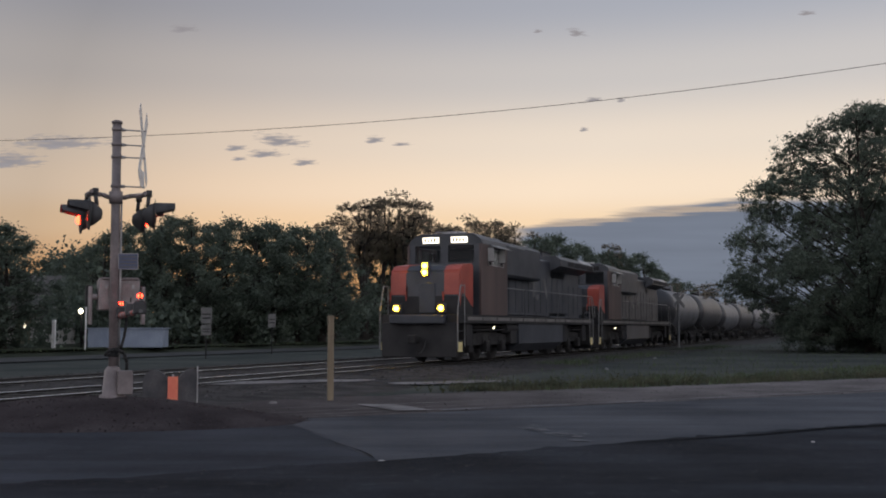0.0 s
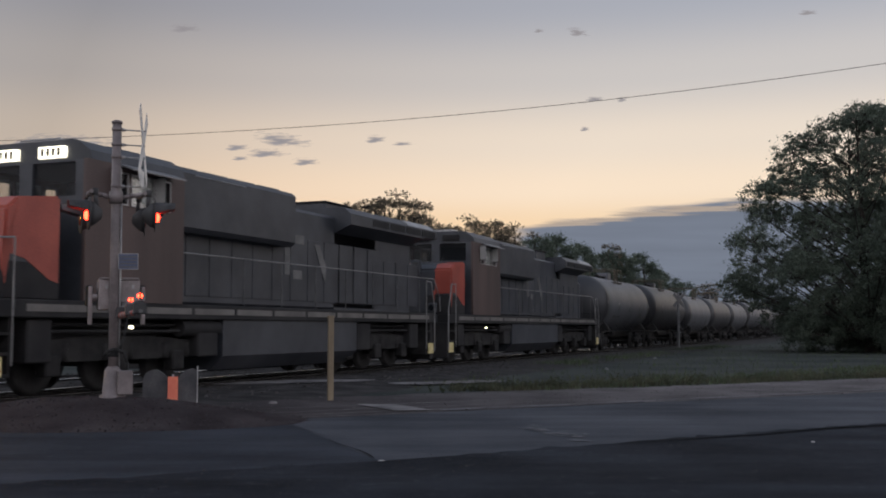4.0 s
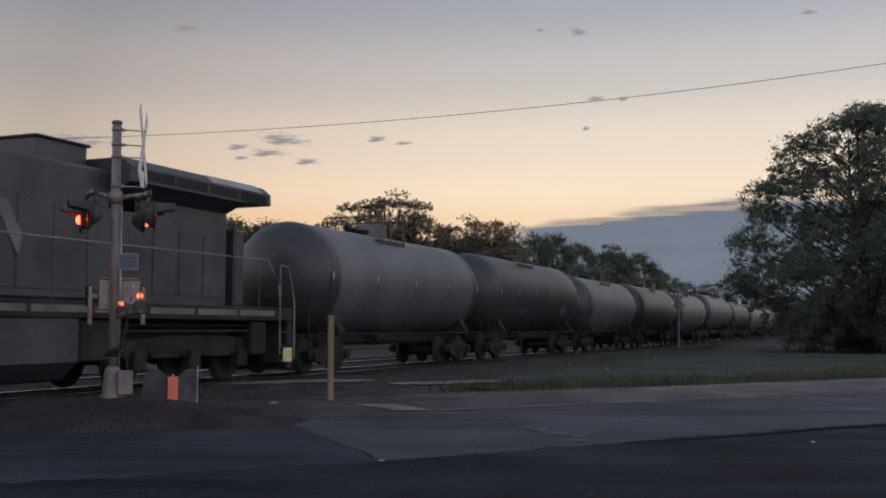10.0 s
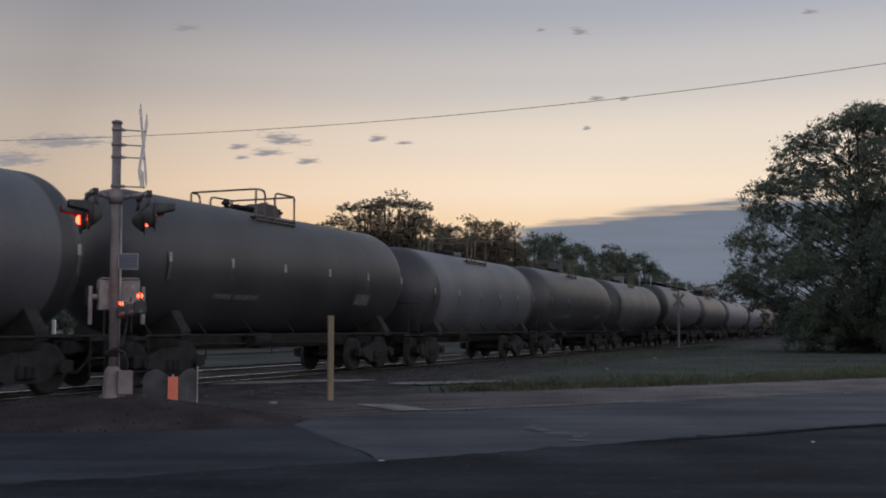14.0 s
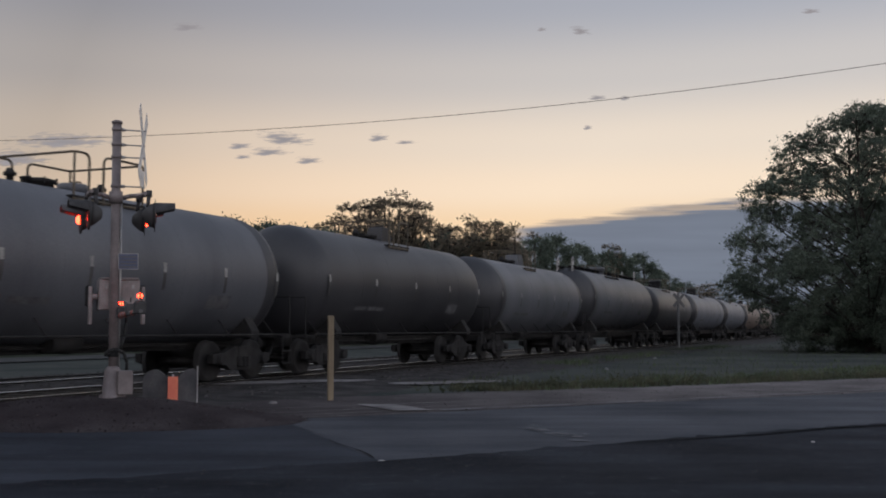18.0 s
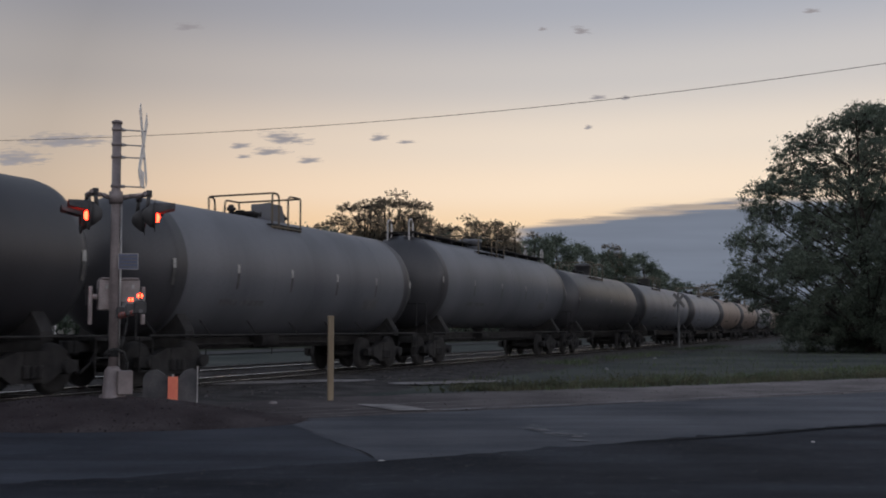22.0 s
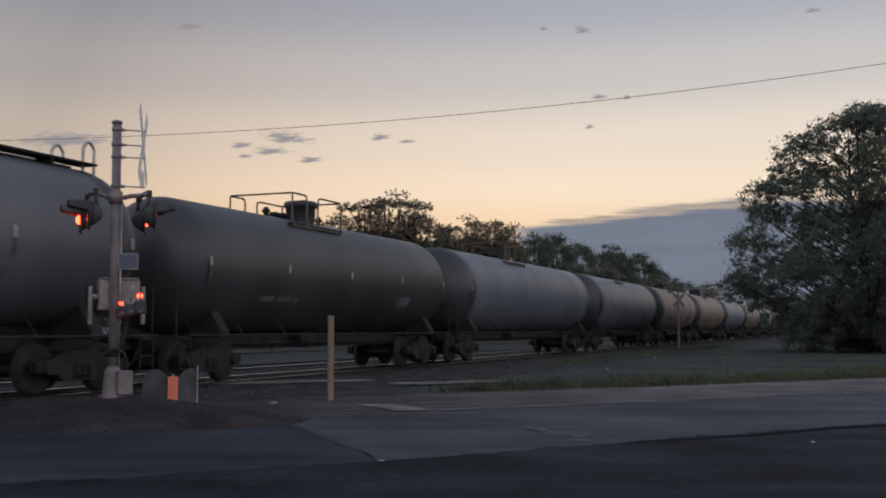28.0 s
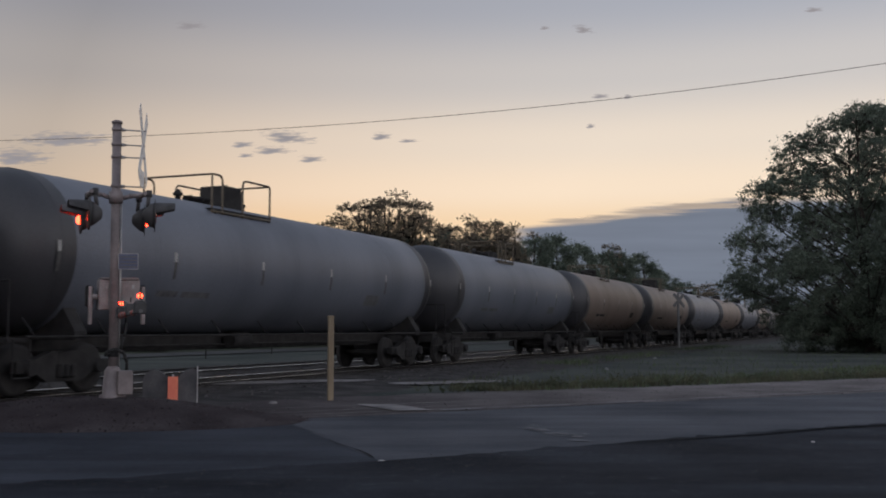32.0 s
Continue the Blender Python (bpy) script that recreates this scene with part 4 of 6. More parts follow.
    for xc in (4.4, L - 4.4):
        bm = B()
        box(bm, xc - 2.4, xc + 2.4, -0.5, 0.5, 0.62, 1.2, 0.05)
        t = part("truck", bm, STEEL_DARK, car, "six-wheeled steel truck")
        for dx in (-1.85, 0, 1.85):
            part("wheelset", WHEEL_ENGINE, None, t, m=pose(xc + dx, 0, 0.558))
        for y in (-1, 1):
            bm = B()
            prism(bm, [(xc - 2.5, 0.72), (xc - 2.5, 0.98), (xc - 1.0, 1.08), (xc + 1.0, 1.08), (xc + 2.5, 0.98), (xc + 2.5, 0.72), (xc + 2.1, 0.62), (xc - 2.1, 0.62)], y * 1.08 - 0.09, y * 1.08 + 0.09)
            for dx in (-1.85, 0, 1.85):
                box(bm, xc + dx - 0.2, xc + dx + 0.2, y * 1.14 - 0.13, y * 1.14 + 0.13, 0.36, 0.78, 0.03)
                for e in (-0.38, 0.38):
                    rod(bm, (xc + dx + e, y * 1.12, 0.62), (xc + dx + e, y * 1.12, 0.95), 0.09, seg=10)
            part("side_frame", bm, STEEL_DARK, t)
    return car


# couplers of the train along the track at the clip's start
FRONT = 33.7
ENGINES = [20.4, 22.5]
ENDS = [76.6, 90.4, 104.6, 118.25, 132.4, 147.1, 165.0, 181.2, 200.9, 218.7, 235.6] + [253.1 + 17.5 * k for k in range(9)]
PAINT = [TANK_GREY, TANK_BLACK, TANK_GREY, TANK_BLACK, TANK_GREY, TANK_GREY, TANK_BLACK, TANK_BLUE, TANK_BLUE, TANK_TAN, TANK_TAN, TANK_BLUE, TANK_TAN, TANK_BLUE, TANK_TAN, TANK_GREY, TANK_BLUE, TANK_TAN, TANK_GREY]
CAR_LABEL = {TANK_BLACK: "black railway tank car with railed top platform", TANK_GREY: "dusty dark grey railway tank car with railed top platform", TANK_BLUE: "pale blue-grey railway tank car with railed top platform", TANK_TAN: "weathered tan and off-white railway tank car"}
# tank tops and platforms that differ from the usual
TOPS = {0: 4.18, 2: 3.99, 3: 4.08, 4: 4.10, 5: 4.42}
# first guard, its return, second guard's return end, second guard, guard top, housing's middle, half width, top, tapered
DECKS = {0: (5.37, 0.25, 6.2, 7.22, 4.68, 6.8, 0.34, 4.56, True), 1: (5.5, 0.4, 6.36, 7.35, 4.66, 7.3, 0.29, 4.50, True), 2: (5.87, 0.4, 6.68, 7.9, 4.6, 6.9, 0.3, 4.14, False), 3: (6.3, 0.3, 7.0, 7.73, 4.62, 7.5, 0.27, 4.52, True), 4: (6.13, 0.3, 6.88, 7.54, 4.65, 7.4, 0.3, 4.53, True), 5: (6.4, 0.0, 7.9, 9.4, 4.78, 8.1, 0.46, 4.80, False), 6: (5.8, 0.75, 7.15, 8.5, 4.78, 7.9, 0.47, 4.80, False), 7: (6.85, 0.4, 8.1, 9.35, 4.78, 8.6, 0.36, 4.72, True)}


def usual_deck(length, k):
    m = length / 2 - 0.9
    return (m - 0.9, 0.4, m - 0.05, m + 0.95, 4.76, m + 0.5, (0.34, 0.46, 0.3)[k % 3], 4.22 + (0.36, 0.5, 0.2)[k % 3], k % 2 == 0)


TRAIN = []
_s = FRONT
for _k, _l in enumerate(ENGINES):
    TRAIN.append((locomotive(_k == 0, _l), _s))
    _s += _l
for _k, _m in enumerate(PAINT):
    _long = _k == 5
    TRAIN.append((tank_car(ENDS[_k + 1] - ENDS[_k], _m, "long grey tank car with running boards and hoops on top" if _long else CAR_LABEL[_m], 6 if _k % 3 else 5, 1.58 if _long else 1.55, TOPS.get(_k, 4.22), _long, DECKS.get(_k, usual_deck(ENDS[_k + 1] - ENDS[_k], _k))), ENDS[_k]))
# seconds and metres travelled
TRAVEL = [(0.0, 0.0), (3.5, 18.6), (8.0, 42.4), (14.5, 76.4), (20.0, 105.2), (25.5, 133.9), (32.0, 167.8)]

# ---- far side of the railway: street, lawn, house ----
BASE = ACROSS * TRACK
strip("far_street", BASE, ALONG, ACROSS, -50, 330, 18.0, 23.0, -0.02, STREET, "pale concrete street beyond the tracks", "road", 0.06, 3.0, 11)
strip("far_lawn", BASE, ALONG, ACROSS, -60, 400, 23.6, 75.0, 0.28, LAWN, "dark lawn on a low bank beyond the street", "lawn", 0.1, 4.0, 12)


def bank():
    bm = B()
    a = [bm.verts.new(BASE + ALONG * s + ACROSS * 22.9 + Vector((0, 0, -0.06))) for s in range(-60, 401, 20)]
    b = [bm.verts.new(BASE + ALONG * s + ACROSS * 24.2 + Vector((0, 0, 0.285))) for s in range(-60, 401, 20)]
    for i in range(len(a) - 1):
        bm.faces.new((a[i], a[i + 1], b[i + 1], b[i]))
    bmesh.ops.recalc_face_normals(bm, faces=bm.faces)
    return tagged(part("grass_bank", bm, LAWN, None), "low grassy bank along the far street", "bank", "", "structure")


bank()


def stone_strip(x0, y0, x1, y1, w0, w1, seed):
    """A pale drift of stone dust that lies over the slope of the ballast, its edges ragged."""
    rnd = random.Random(seed)
    a, b = Vector((x0, y0, 0)), Vector((x1, y1, 0))
    n = Vector((a.y - b.y, b.x - a.x, 0)).normalized()
    bm, rows = B(), []
    for i in range(25):
        f = i / 24
        c, w = a.lerp(b, f), (w0 + (w1 - w0) * f) * (0.35 + 0.65 * min(1.0, 6 * f, 6 * (1 - f))) / 2
        row = []
        for k in (-1.0, -0.4, 0.4, 1.0):
            p = c + n * w * (k + rnd.uniform(-0.16, 0.16))
            row.append(bm.verts.new((p.x, p.y, max(-0.05, bed_z(p.x * ACROSS.x + p.y * ACROSS.y - TRACK)) + 0.016 + rnd.uniform(0, 0.012))))
        rows.append(row)
    for r, q in zip(rows, rows[1:]):
        for k in range(3):
            bm.faces.new((r[k], q[k], q[k + 1], r[k + 1]))
    bmesh.ops.recalc_face_normals(bm, faces=bm.faces)
    return tagged(part("cinder_path", bm, CINDER, None), "pale stone dust along the edge of the ballast", "path", "", "structure")


stone_strip(-5.6, 24.3, -1.75, 27.3, 1.1, 0.8, 21)
stone_strip(-1.3, 26.2, 1.55, 28.4, 0.7, 1.3, 22)

# concrete slab lying in the gravel shoulder, cracks and pale marks on the road
flat("slab", [(-1.58, 19.25), (-0.86, 19.25), (-0.18, 17.85), (-0.78, 17.75)], -0.012, CINDER, "pale flat concrete slab set in the gravel", "slab")


def mark(name, pts, widths, z, material, label, category):
    bm = B()
    rows = []
    for (x, y), w in zip(pts, widths):
        rows.append((bm.verts.new((x, y - w, z)), bm.verts.new((x, y + w, z))))
    for a, b in zip(rows, rows[1:]):
        bm.faces.new((a[0], b[0], b[1], a[1]))
    bmesh.ops.recalc_face_normals(bm, faces=bm.faces)
    return tagged(part(name, bm, material, None), label, category, "", "structure")


def view_xy(px, py, z=0.0):
    """A place on level ground from where it lies in the view."""
    d = (1.35 - z) * 1866 / (py - 582)
    return ((px - 784) / 1866 * d, d)


TAR = surface("tar_seal", (0.007, 0.0075, 0.009), (0.018, 0.019, 0.022), 0.9, scale=5, fine=40, bump=0.2, spec=0.02)
def on_road(along, out):
    p = ROAD_DIR * along + ROAD_OUT * out
    return p.x, p.y


for _ws, _wd in (((15.0, 14.5, 14.1), (0.008, 0.014, 0.006)), ((13.9, 13.3, 12.7, 12.3), (0.006, 0.02, 0.012, 0.006)), ((12.1, 11.6, 11.1, 10.7, 10.3, 10.0), (0.01, 0.02, 0.014, 0.036, 0.05, 0.012))):
    mark("road_crack", [on_road(5.4 + 0.18 * (w - 12.4) + 0.03 * math.sin(w * 3.1), w) for w in _ws], _wd, 0.0, TAR, "dark sealed crack across the road", "crack")
mark("patch_edge", [view_xy(*p) for p in ((1110, 782), (1200, 776), (1330, 768), (1450, 757), (1600, 749))], (0.01, 0.03, 0.06, 0.10, 0.10), 0.004, TAR, "dark tar joint at the edge of the apron", "joint")


def scuffs():
    """A broken smear of pale paint scraped along the road."""
    rnd = random.Random(41)
    bm = B()
    for k in range(46):
        f = rnd.random()
        x, y = view_xy(930 + 105 * f + rnd.gauss(0, 4), 755.5 + 17 * f + rnd.gauss(0, 1.6 + 2.2 * f))
        a, b, q = rnd.uniform(0.03, 0.16), rnd.uniform(0.008, 0.035), rnd.uniform(0.7, 1.2)
        u, v = Vector((math.cos(q - 0.6), -math.sin(q - 0.6) * 0.6, 0)), Vector((0.3, 1, 0))
        c = Vector((x, y, 0.0005 * (k % 5)))
        bm.faces.new([bm.verts.new(c + u * a * i + v * b * j) for i, j in ((-1, -0.3), (-0.2, -1), (0.9, -0.5), (1, 0.4), (0.1, 1), (-0.8, 0.6))])
    bmesh.ops.recalc_face_normals(bm, faces=bm.faces)
    return tagged(part("paint_scrape", bm, SCUFF, None), "pale broken paint scraped along the road", "mark", "", "structure")


scuffs()
mark("paint_scrape", [view_xy(*p) for p in ((640, 737), (700, 738.5), (758, 737))], (0.008, 0.024, 0.008), 0.0, TAR, "dark worn arc on the road", "mark")
mark("edge_line", [view_xy(780 + 40 * k, 723.5 - 1.62 * k - 0.012 * k * k, 0) for k in range(24)], [0.05 + 0.03 * math.sin(k * 1.7) for k in range(24)], -0.004, SCUFF, "worn pale line along the road edge", "line")


def wheel_lines():
    """Broken pale lines that tyres have swept along the shoulder."""
    rnd = random.Random(43)
    for w in (15.35, 15.8, 16.4, 17.3):
        a = 6.0
        while a < 60:
            n = rnd.uniform(2.5, 7.0)
            pts = [on_road(a + n * q / 8, w + 0.06 * math.sin(a + q) + rnd.uniform(-0.02, 0.02)) for q in range(9)]
            mark("tyre_line", pts, [0.01 + 0.03 * math.sin(math.pi * q / 8) * rnd.uniform(0.4, 1.2) for q in range(9)], -0.02, CINDER, "pale swept line in the gravel shoulder", "line")
            a += n + rnd.uniform(1.0, 5.0)


wheel_lines()


def scatter_stones(name, count, place, size, material, seed, label):
    rng = np.random.default_rng(seed)
    base = np.array([(1, 0, 0), (-1, 0, 0), (0, 1, 0), (0, -1, 0), (0, 0, 0.8), (0, 0, -0.5)], float)
    faces = [(0, 2, 4), (2, 1, 4), (1, 3, 4), (3, 0, 4), (2, 0, 5), (1, 2, 5), (3, 1, 5), (0, 3, 5)]
    vs, fs = [], []
    for i in range(count):
        x, y, z = place(rng)
        s = size * rng.uniform(0.5, 1.5) * rng.uniform(0.7, 1.3, 3)
        p = base * s + rng.normal(0, 0.12 * size, (6, 3))
        a = rng.uniform(0, 6.28)
        c, q = math.cos(a), math.sin(a)
        p = np.stack([p[:, 0] * c - p[:, 1] * q + x, p[:, 0] * q + p[:, 1] * c + y, p[:, 2] + z], 1)
        vs += p.tolist()
        fs += [tuple(k + i * 6 for k in f) for f in faces]
    me = bpy.data.meshes.new(name)
    me.from_pydata(vs, [], fs)
    me.materials.append(material)
    return tagged(new(name, me), label, "stones", "", "stuff")


def _ballast_place(rng):
    s, o = rng.uniform(-12, 70), rng.uniform(-3.4, 7.0)
    p = rail_place(s, o, bed_z(o))
    return p.x, p.y, p.z


def _shoulder_place(rng):
    s, w = rng.uniform(-14, 40), rng.uniform(14.7, 20.0)
    p = ROAD_DIR * s + ROAD_OUT * w
    return p.x, p.y, -0.022


def _apron_place(rng):
    s, w = rng.uniform(-8, 22), 10.0 - abs(rng.normal(0, 1.1))
    p = ROAD_DIR * s + ROAD_OUT * w
    return p.x, p.y, 0.0


scatter_stones("ballast_stones", 9000, _ballast_place, 0.034, STONE_DARK, 61, "loose crushed stones on the track bed")
scatter_stones("shoulder_gravel", 3500, _shoulder_place, 0.012, STONE, 62, "loose gravel along the road shoulder")
scatter_stones("apron_grit", 500, _apron_place, 0.008, STONE_DARK, 63, "loose grit on the asphalt apron")


def scatter_grass(name, count, place, height, width, material, seed, label):
    rng = np.random.default_rng(seed)
    vs, fs = [], []
    for i in range(count):
        x, y, z, h = place(rng)
        h *= height * rng.uniform(0.5, 1.4)
        a = rng.uniform(0, 6.28)
        lx, ly = rng.normal(0, 0.35, 2) * h
        dx, dy = math.cos(a) * width, math.sin(a) * width
        k = len(vs)
        vs += [(x - dx, y - dy, z), (x + dx, y + dy, z), (x + lx * 0.4 + dx * 0.7, y + ly * 0.4 + dy * 0.7, z + h * 0.6), (x + lx * 0.4 - dx * 0.7, y + ly * 0.4 - dy * 0.7, z + h * 0.6), (x + lx, y + ly, z + h)]
        fs += [(k, k + 1, k + 2, k + 3), (k + 3, k + 2, k + 4)]
    me = bpy.data.meshes.new(name)
    me.from_pydata(vs, [], fs)
    me.materials.append(material)
    return tagged(new(name, me), label, "grass", "", "stuff")


def _field(rng):
    # the grass between the shoulder and the railway
    while True:
        x, y = rng.uniform(-6, 55), rng.uniform(21, 95) ** 1.0
        w = x * ROAD_OUT.x + y * ROAD_OUT.y
        o = x * ACROSS.x + y * ACROSS.y
        s = x * ROAD_DIR.x + y * ROAD_DIR.y
        deep = 1.4 + 0.26 * max(0.0, s - 12) + 1.6 * noise.noise((x * 0.22, y * 0.22, 7))
        if w > 19.4 and o < 11.6 and s > 12.8 and (w - 19.4 < deep or rng.uniform() < 0.1) and noise.noise((x * 0.8, y * 0.8, 2)) > -0.25:
            if rng.uniform() < 30.0 / y:
                return x, y, -0.07, 1.0


def _verge(rng):
    while True:
        s, w = rng.uniform(12.7, 48), 19.5 + abs(rng.normal(0, 0.9))
        p = ROAD_DIR * s + ROAD_OUT * w
        o = p.x * ACROSS.x + p.y * ACROSS.y
        if o < 12.3 and (noise.noise((s * 0.6, w * 0.8, 0)) > -0.15):
            return p.x, p.y, -0.07, 1.0 + 0.8 * max(0, noise.noise((s * 0.4, 3.0, 1)))


def weed_clumps():
    """Bushy roadside weeds: leaning branched stems set with small leaves, in loose clumps."""
    rng = np.random.default_rng(73)
    vs, fs = [], []
    for s0, size, plants in ((13.6, 0.5, 20), (14.6, 0.7, 34), (15.9, 0.55, 22), (17.2, 0.85, 44), (18.6, 0.6, 26), (20.2, 0.7, 32), (22.5, 0.55, 24), (25.0, 0.7, 30), (28.5, 0.8, 34), (32.0, 0.6, 24), (36.0, 0.8, 30)):
        for k in range(plants):
            p = ROAD_DIR * (s0 - 1.1 + rng.normal(0, size)) + ROAD_OUT * (20.3 + abs(rng.normal(0, 0.55)))
            top = rng.uniform(0.12, 0.36) * (0.7 + 0.5 * size)
            for j in range(5):
                lean = rng.normal(0, 0.42, 2) * top
                h = top * rng.uniform(0.6, 1.1)
                n = len(vs)
                vs += [(p.x - 0.005, p.y, -0.08), (p.x + 0.005, p.y, -0.08), (p.x + lean[0], p.y + lean[1], -0.08 + h)]
                fs.append((n, n + 1, n + 2))
                for i in range(9):
                    f = rng.uniform(0.15, 1.0)
                    c = np.array((p.x + lean[0] * f, p.y + lean[1] * f, -0.08 + h * f))
                    a = rng.normal(size=3)
                    a[2] *= 0.6
                    a *= rng.uniform(0.016, 0.04) / np.linalg.norm(a)
                    b = np.cross(a, rng.normal(size=3))
                    b *= 0.011 / np.linalg.norm(b)
                    n = len(vs)
                    vs += [tuple(c), tuple(c + a * 0.6 + b), tuple(c + a * 1.5), tuple(c + a * 0.6 - b)]
                    fs.append((n, n + 1, n + 2, n + 3))
    me = bpy.data.meshes.new("weeds")
    me.from_pydata(vs, [], fs)
    me.materials.append(WEEDLEAF)
    return tagged(new("weeds", me), "bushy dull green weeds at the edge of the field", "weeds", "", "stuff")


def _farbank(rng):
    p = BASE + ALONG * rng.uniform(-20, 120) + ACROSS * rng.uniform(23.2, 27)
    return p.x, p.y, 0.2, 1.0


def _berm(rng):
    while True:
        p = BASE + ALONG * rng.uniform(38, 90) + ACROSS * (-3.7 + rng.normal(0, 0.5))
        if noise.noise((p.x * 0.25, p.y * 0.25, 4)) > 0.0:
            return p.x, p.y, -0.06, 1.0


scatter_grass("meadow_grass", 22000, _field, 0.12, 0.014, GRASS, 71, "short green grass in the field by the tracks")
scatter_grass("verge_grass", 8000, _verge, 0.12, 0.009, DRYGRASS, 72, "dry straggling verge grass beside the gravel")
weed_clumps()
scatter_grass("bank_grass", 7000, _farbank, 0.13, 0.02, GRASS, 74, "rough grass on the far bank")
scatter_grass("ballast_weeds", 2500, _berm, 0.2, 0.01, GRASS, 75, "sparse weeds at the foot of the ballast")

# ---- trees ----


def leaf_mesh(name, clumps, count, size, seed, flat_z=0.75, leaf=LEAF):
    """Small leaf blades scattered through a list of (centre, radius) clumps."""
    rng = np.random.default_rng(seed)
    vol = np.array([c[1] ** 2 for c in clumps])
    pick = rng.choice(len(clumps), count, p=vol / vol.sum())
    cen = np.array([tuple(c[0]) for c in clumps])[pick]
    rad = np.array([c[1] for c in clumps])[pick][:, None]
    d = rng.normal(size=(count, 3))
    d /= np.linalg.norm(d, axis=1)[:, None]
    rr = np.clip(np.abs(rng.normal(0, 0.62, (count, 1))), 0.0, 1.5)
    p = cen + d * rr * rad * np.array([1, 1, flat_z])
    a = rng.normal(size=(count, 3))
    a /= np.linalg.norm(a, axis=1)[:, None]
    b = np.cross(a, rng.normal(size=(count, 3)))
    b /= np.linalg.norm(b, axis=1)[:, None]
    s = size * rng.uniform(0.5, 1.5, (count, 1))
    v = np.stack([p - a * s, p + b * s * 0.55, p + a * s, p - b * s * 0.55], 1).reshape(-1, 3)
    me = bpy.data.meshes.new(name)
    me.from_pydata(v.tolist(), [], np.arange(count * 4).reshape(-1, 4).tolist())
    me.materials.append(leaf)
    return me


OVAL = ((0.0, 0.35), (0.2, 0.8), (0.45, 1.0), (0.7, 0.85), (0.9, 0.5), (1.0, 0.12))


def tree(height, width, seed, leaves=6000, size=0.2, trunk=0.32, bare=0.15, clumps=80, clump=0.075, shape=OVAL, label="", forks=2):
    """A tapered trunk that forks, limbs out to every clump, and a crown of small leaves with gaps."""
    rnd = random.Random(seed)
    t = thing("tree", label or "leafy deciduous tree, dark against the dusk sky", "tree", group="trees round the railway")
    bm = B()
    stems = []
    for k in range(forks):
        a = 6.28 * k / forks + rnd.uniform(-0.5, 0.5)
        pts = [Vector((0, 0, -0.1)), Vector((math.cos(a) * width * 0.02, math.sin(a) * width * 0.02, height * max(0.1, bare))), Vector((math.cos(a) * width * 0.1, math.sin(a) * width * 0.1, height * 0.45)), Vector((math.cos(a) * width * 0.14 + rnd.uniform(-0.3, 0.3), math.sin(a) * width * 0.14, height * 0.7)), Vector((math.cos(a) * width * 0.12, math.sin(a) * width * 0.12, height * 0.9))]
        rs = [trunk * 1.2, trunk * 0.75, trunk * 0.45, trunk * 0.25, trunk * 0.08]
        for i in range(4):
            rod(bm, pts[i], pts[i + 1], rs[i], rs[i + 1], 7, caps=False)
        stems.append(pts)
    tips = []
    for i in range(clumps):
        h = (i + rnd.random()) / clumps
        rad = np.interp(h, [s[0] for s in shape], [s[1] for s in shape]) * width / 2
        a = i * 2.39996 + rnd.uniform(-0.5, 0.5)
        q = math.sqrt(rnd.uniform(0.12, 1.0)) * rnd.uniform(0.85, 1.08)
        c = Vector((math.cos(a) * rad * q, math.sin(a) * rad * q, height * (bare + (0.95 - bare) * h) + rnd.uniform(-0.25, 0.25)))
        pts = min(stems, key=lambda p: (p[2].xy - c.xy).length)
        zb = max(height * 0.1, c.z - height * rnd.uniform(0.1, 0.22))
        k = min(range(1, 4), key=lambda j: abs((pts[j].z + pts[j + 1].z) / 2 - zb))
        f = min(1, max(0, (zb - pts[k].z) / max(0.01, pts[k + 1].z - pts[k].z)))
        base = pts[k].lerp(pts[k + 1], f)
        mid = base.lerp(c, 0.55) + Vector((0, 0, -height * 0.012))
        r = trunk * 0.16 * (1.1 - h)
        rod(bm, base, mid, r + 0.02, r * 0.6 + 0.012, 5, caps=False)
        rod(bm, mid, c, r * 0.6 + 0.012, 0.008, 5, caps=False)
        tips.append((c, height * clump * rnd.uniform(0.6, 1.35)))
    part("trunk", bm, BARK, t)
    part("crown", leaf_mesh("crown", tips, leaves, size, seed), LEAF, t)
    return t


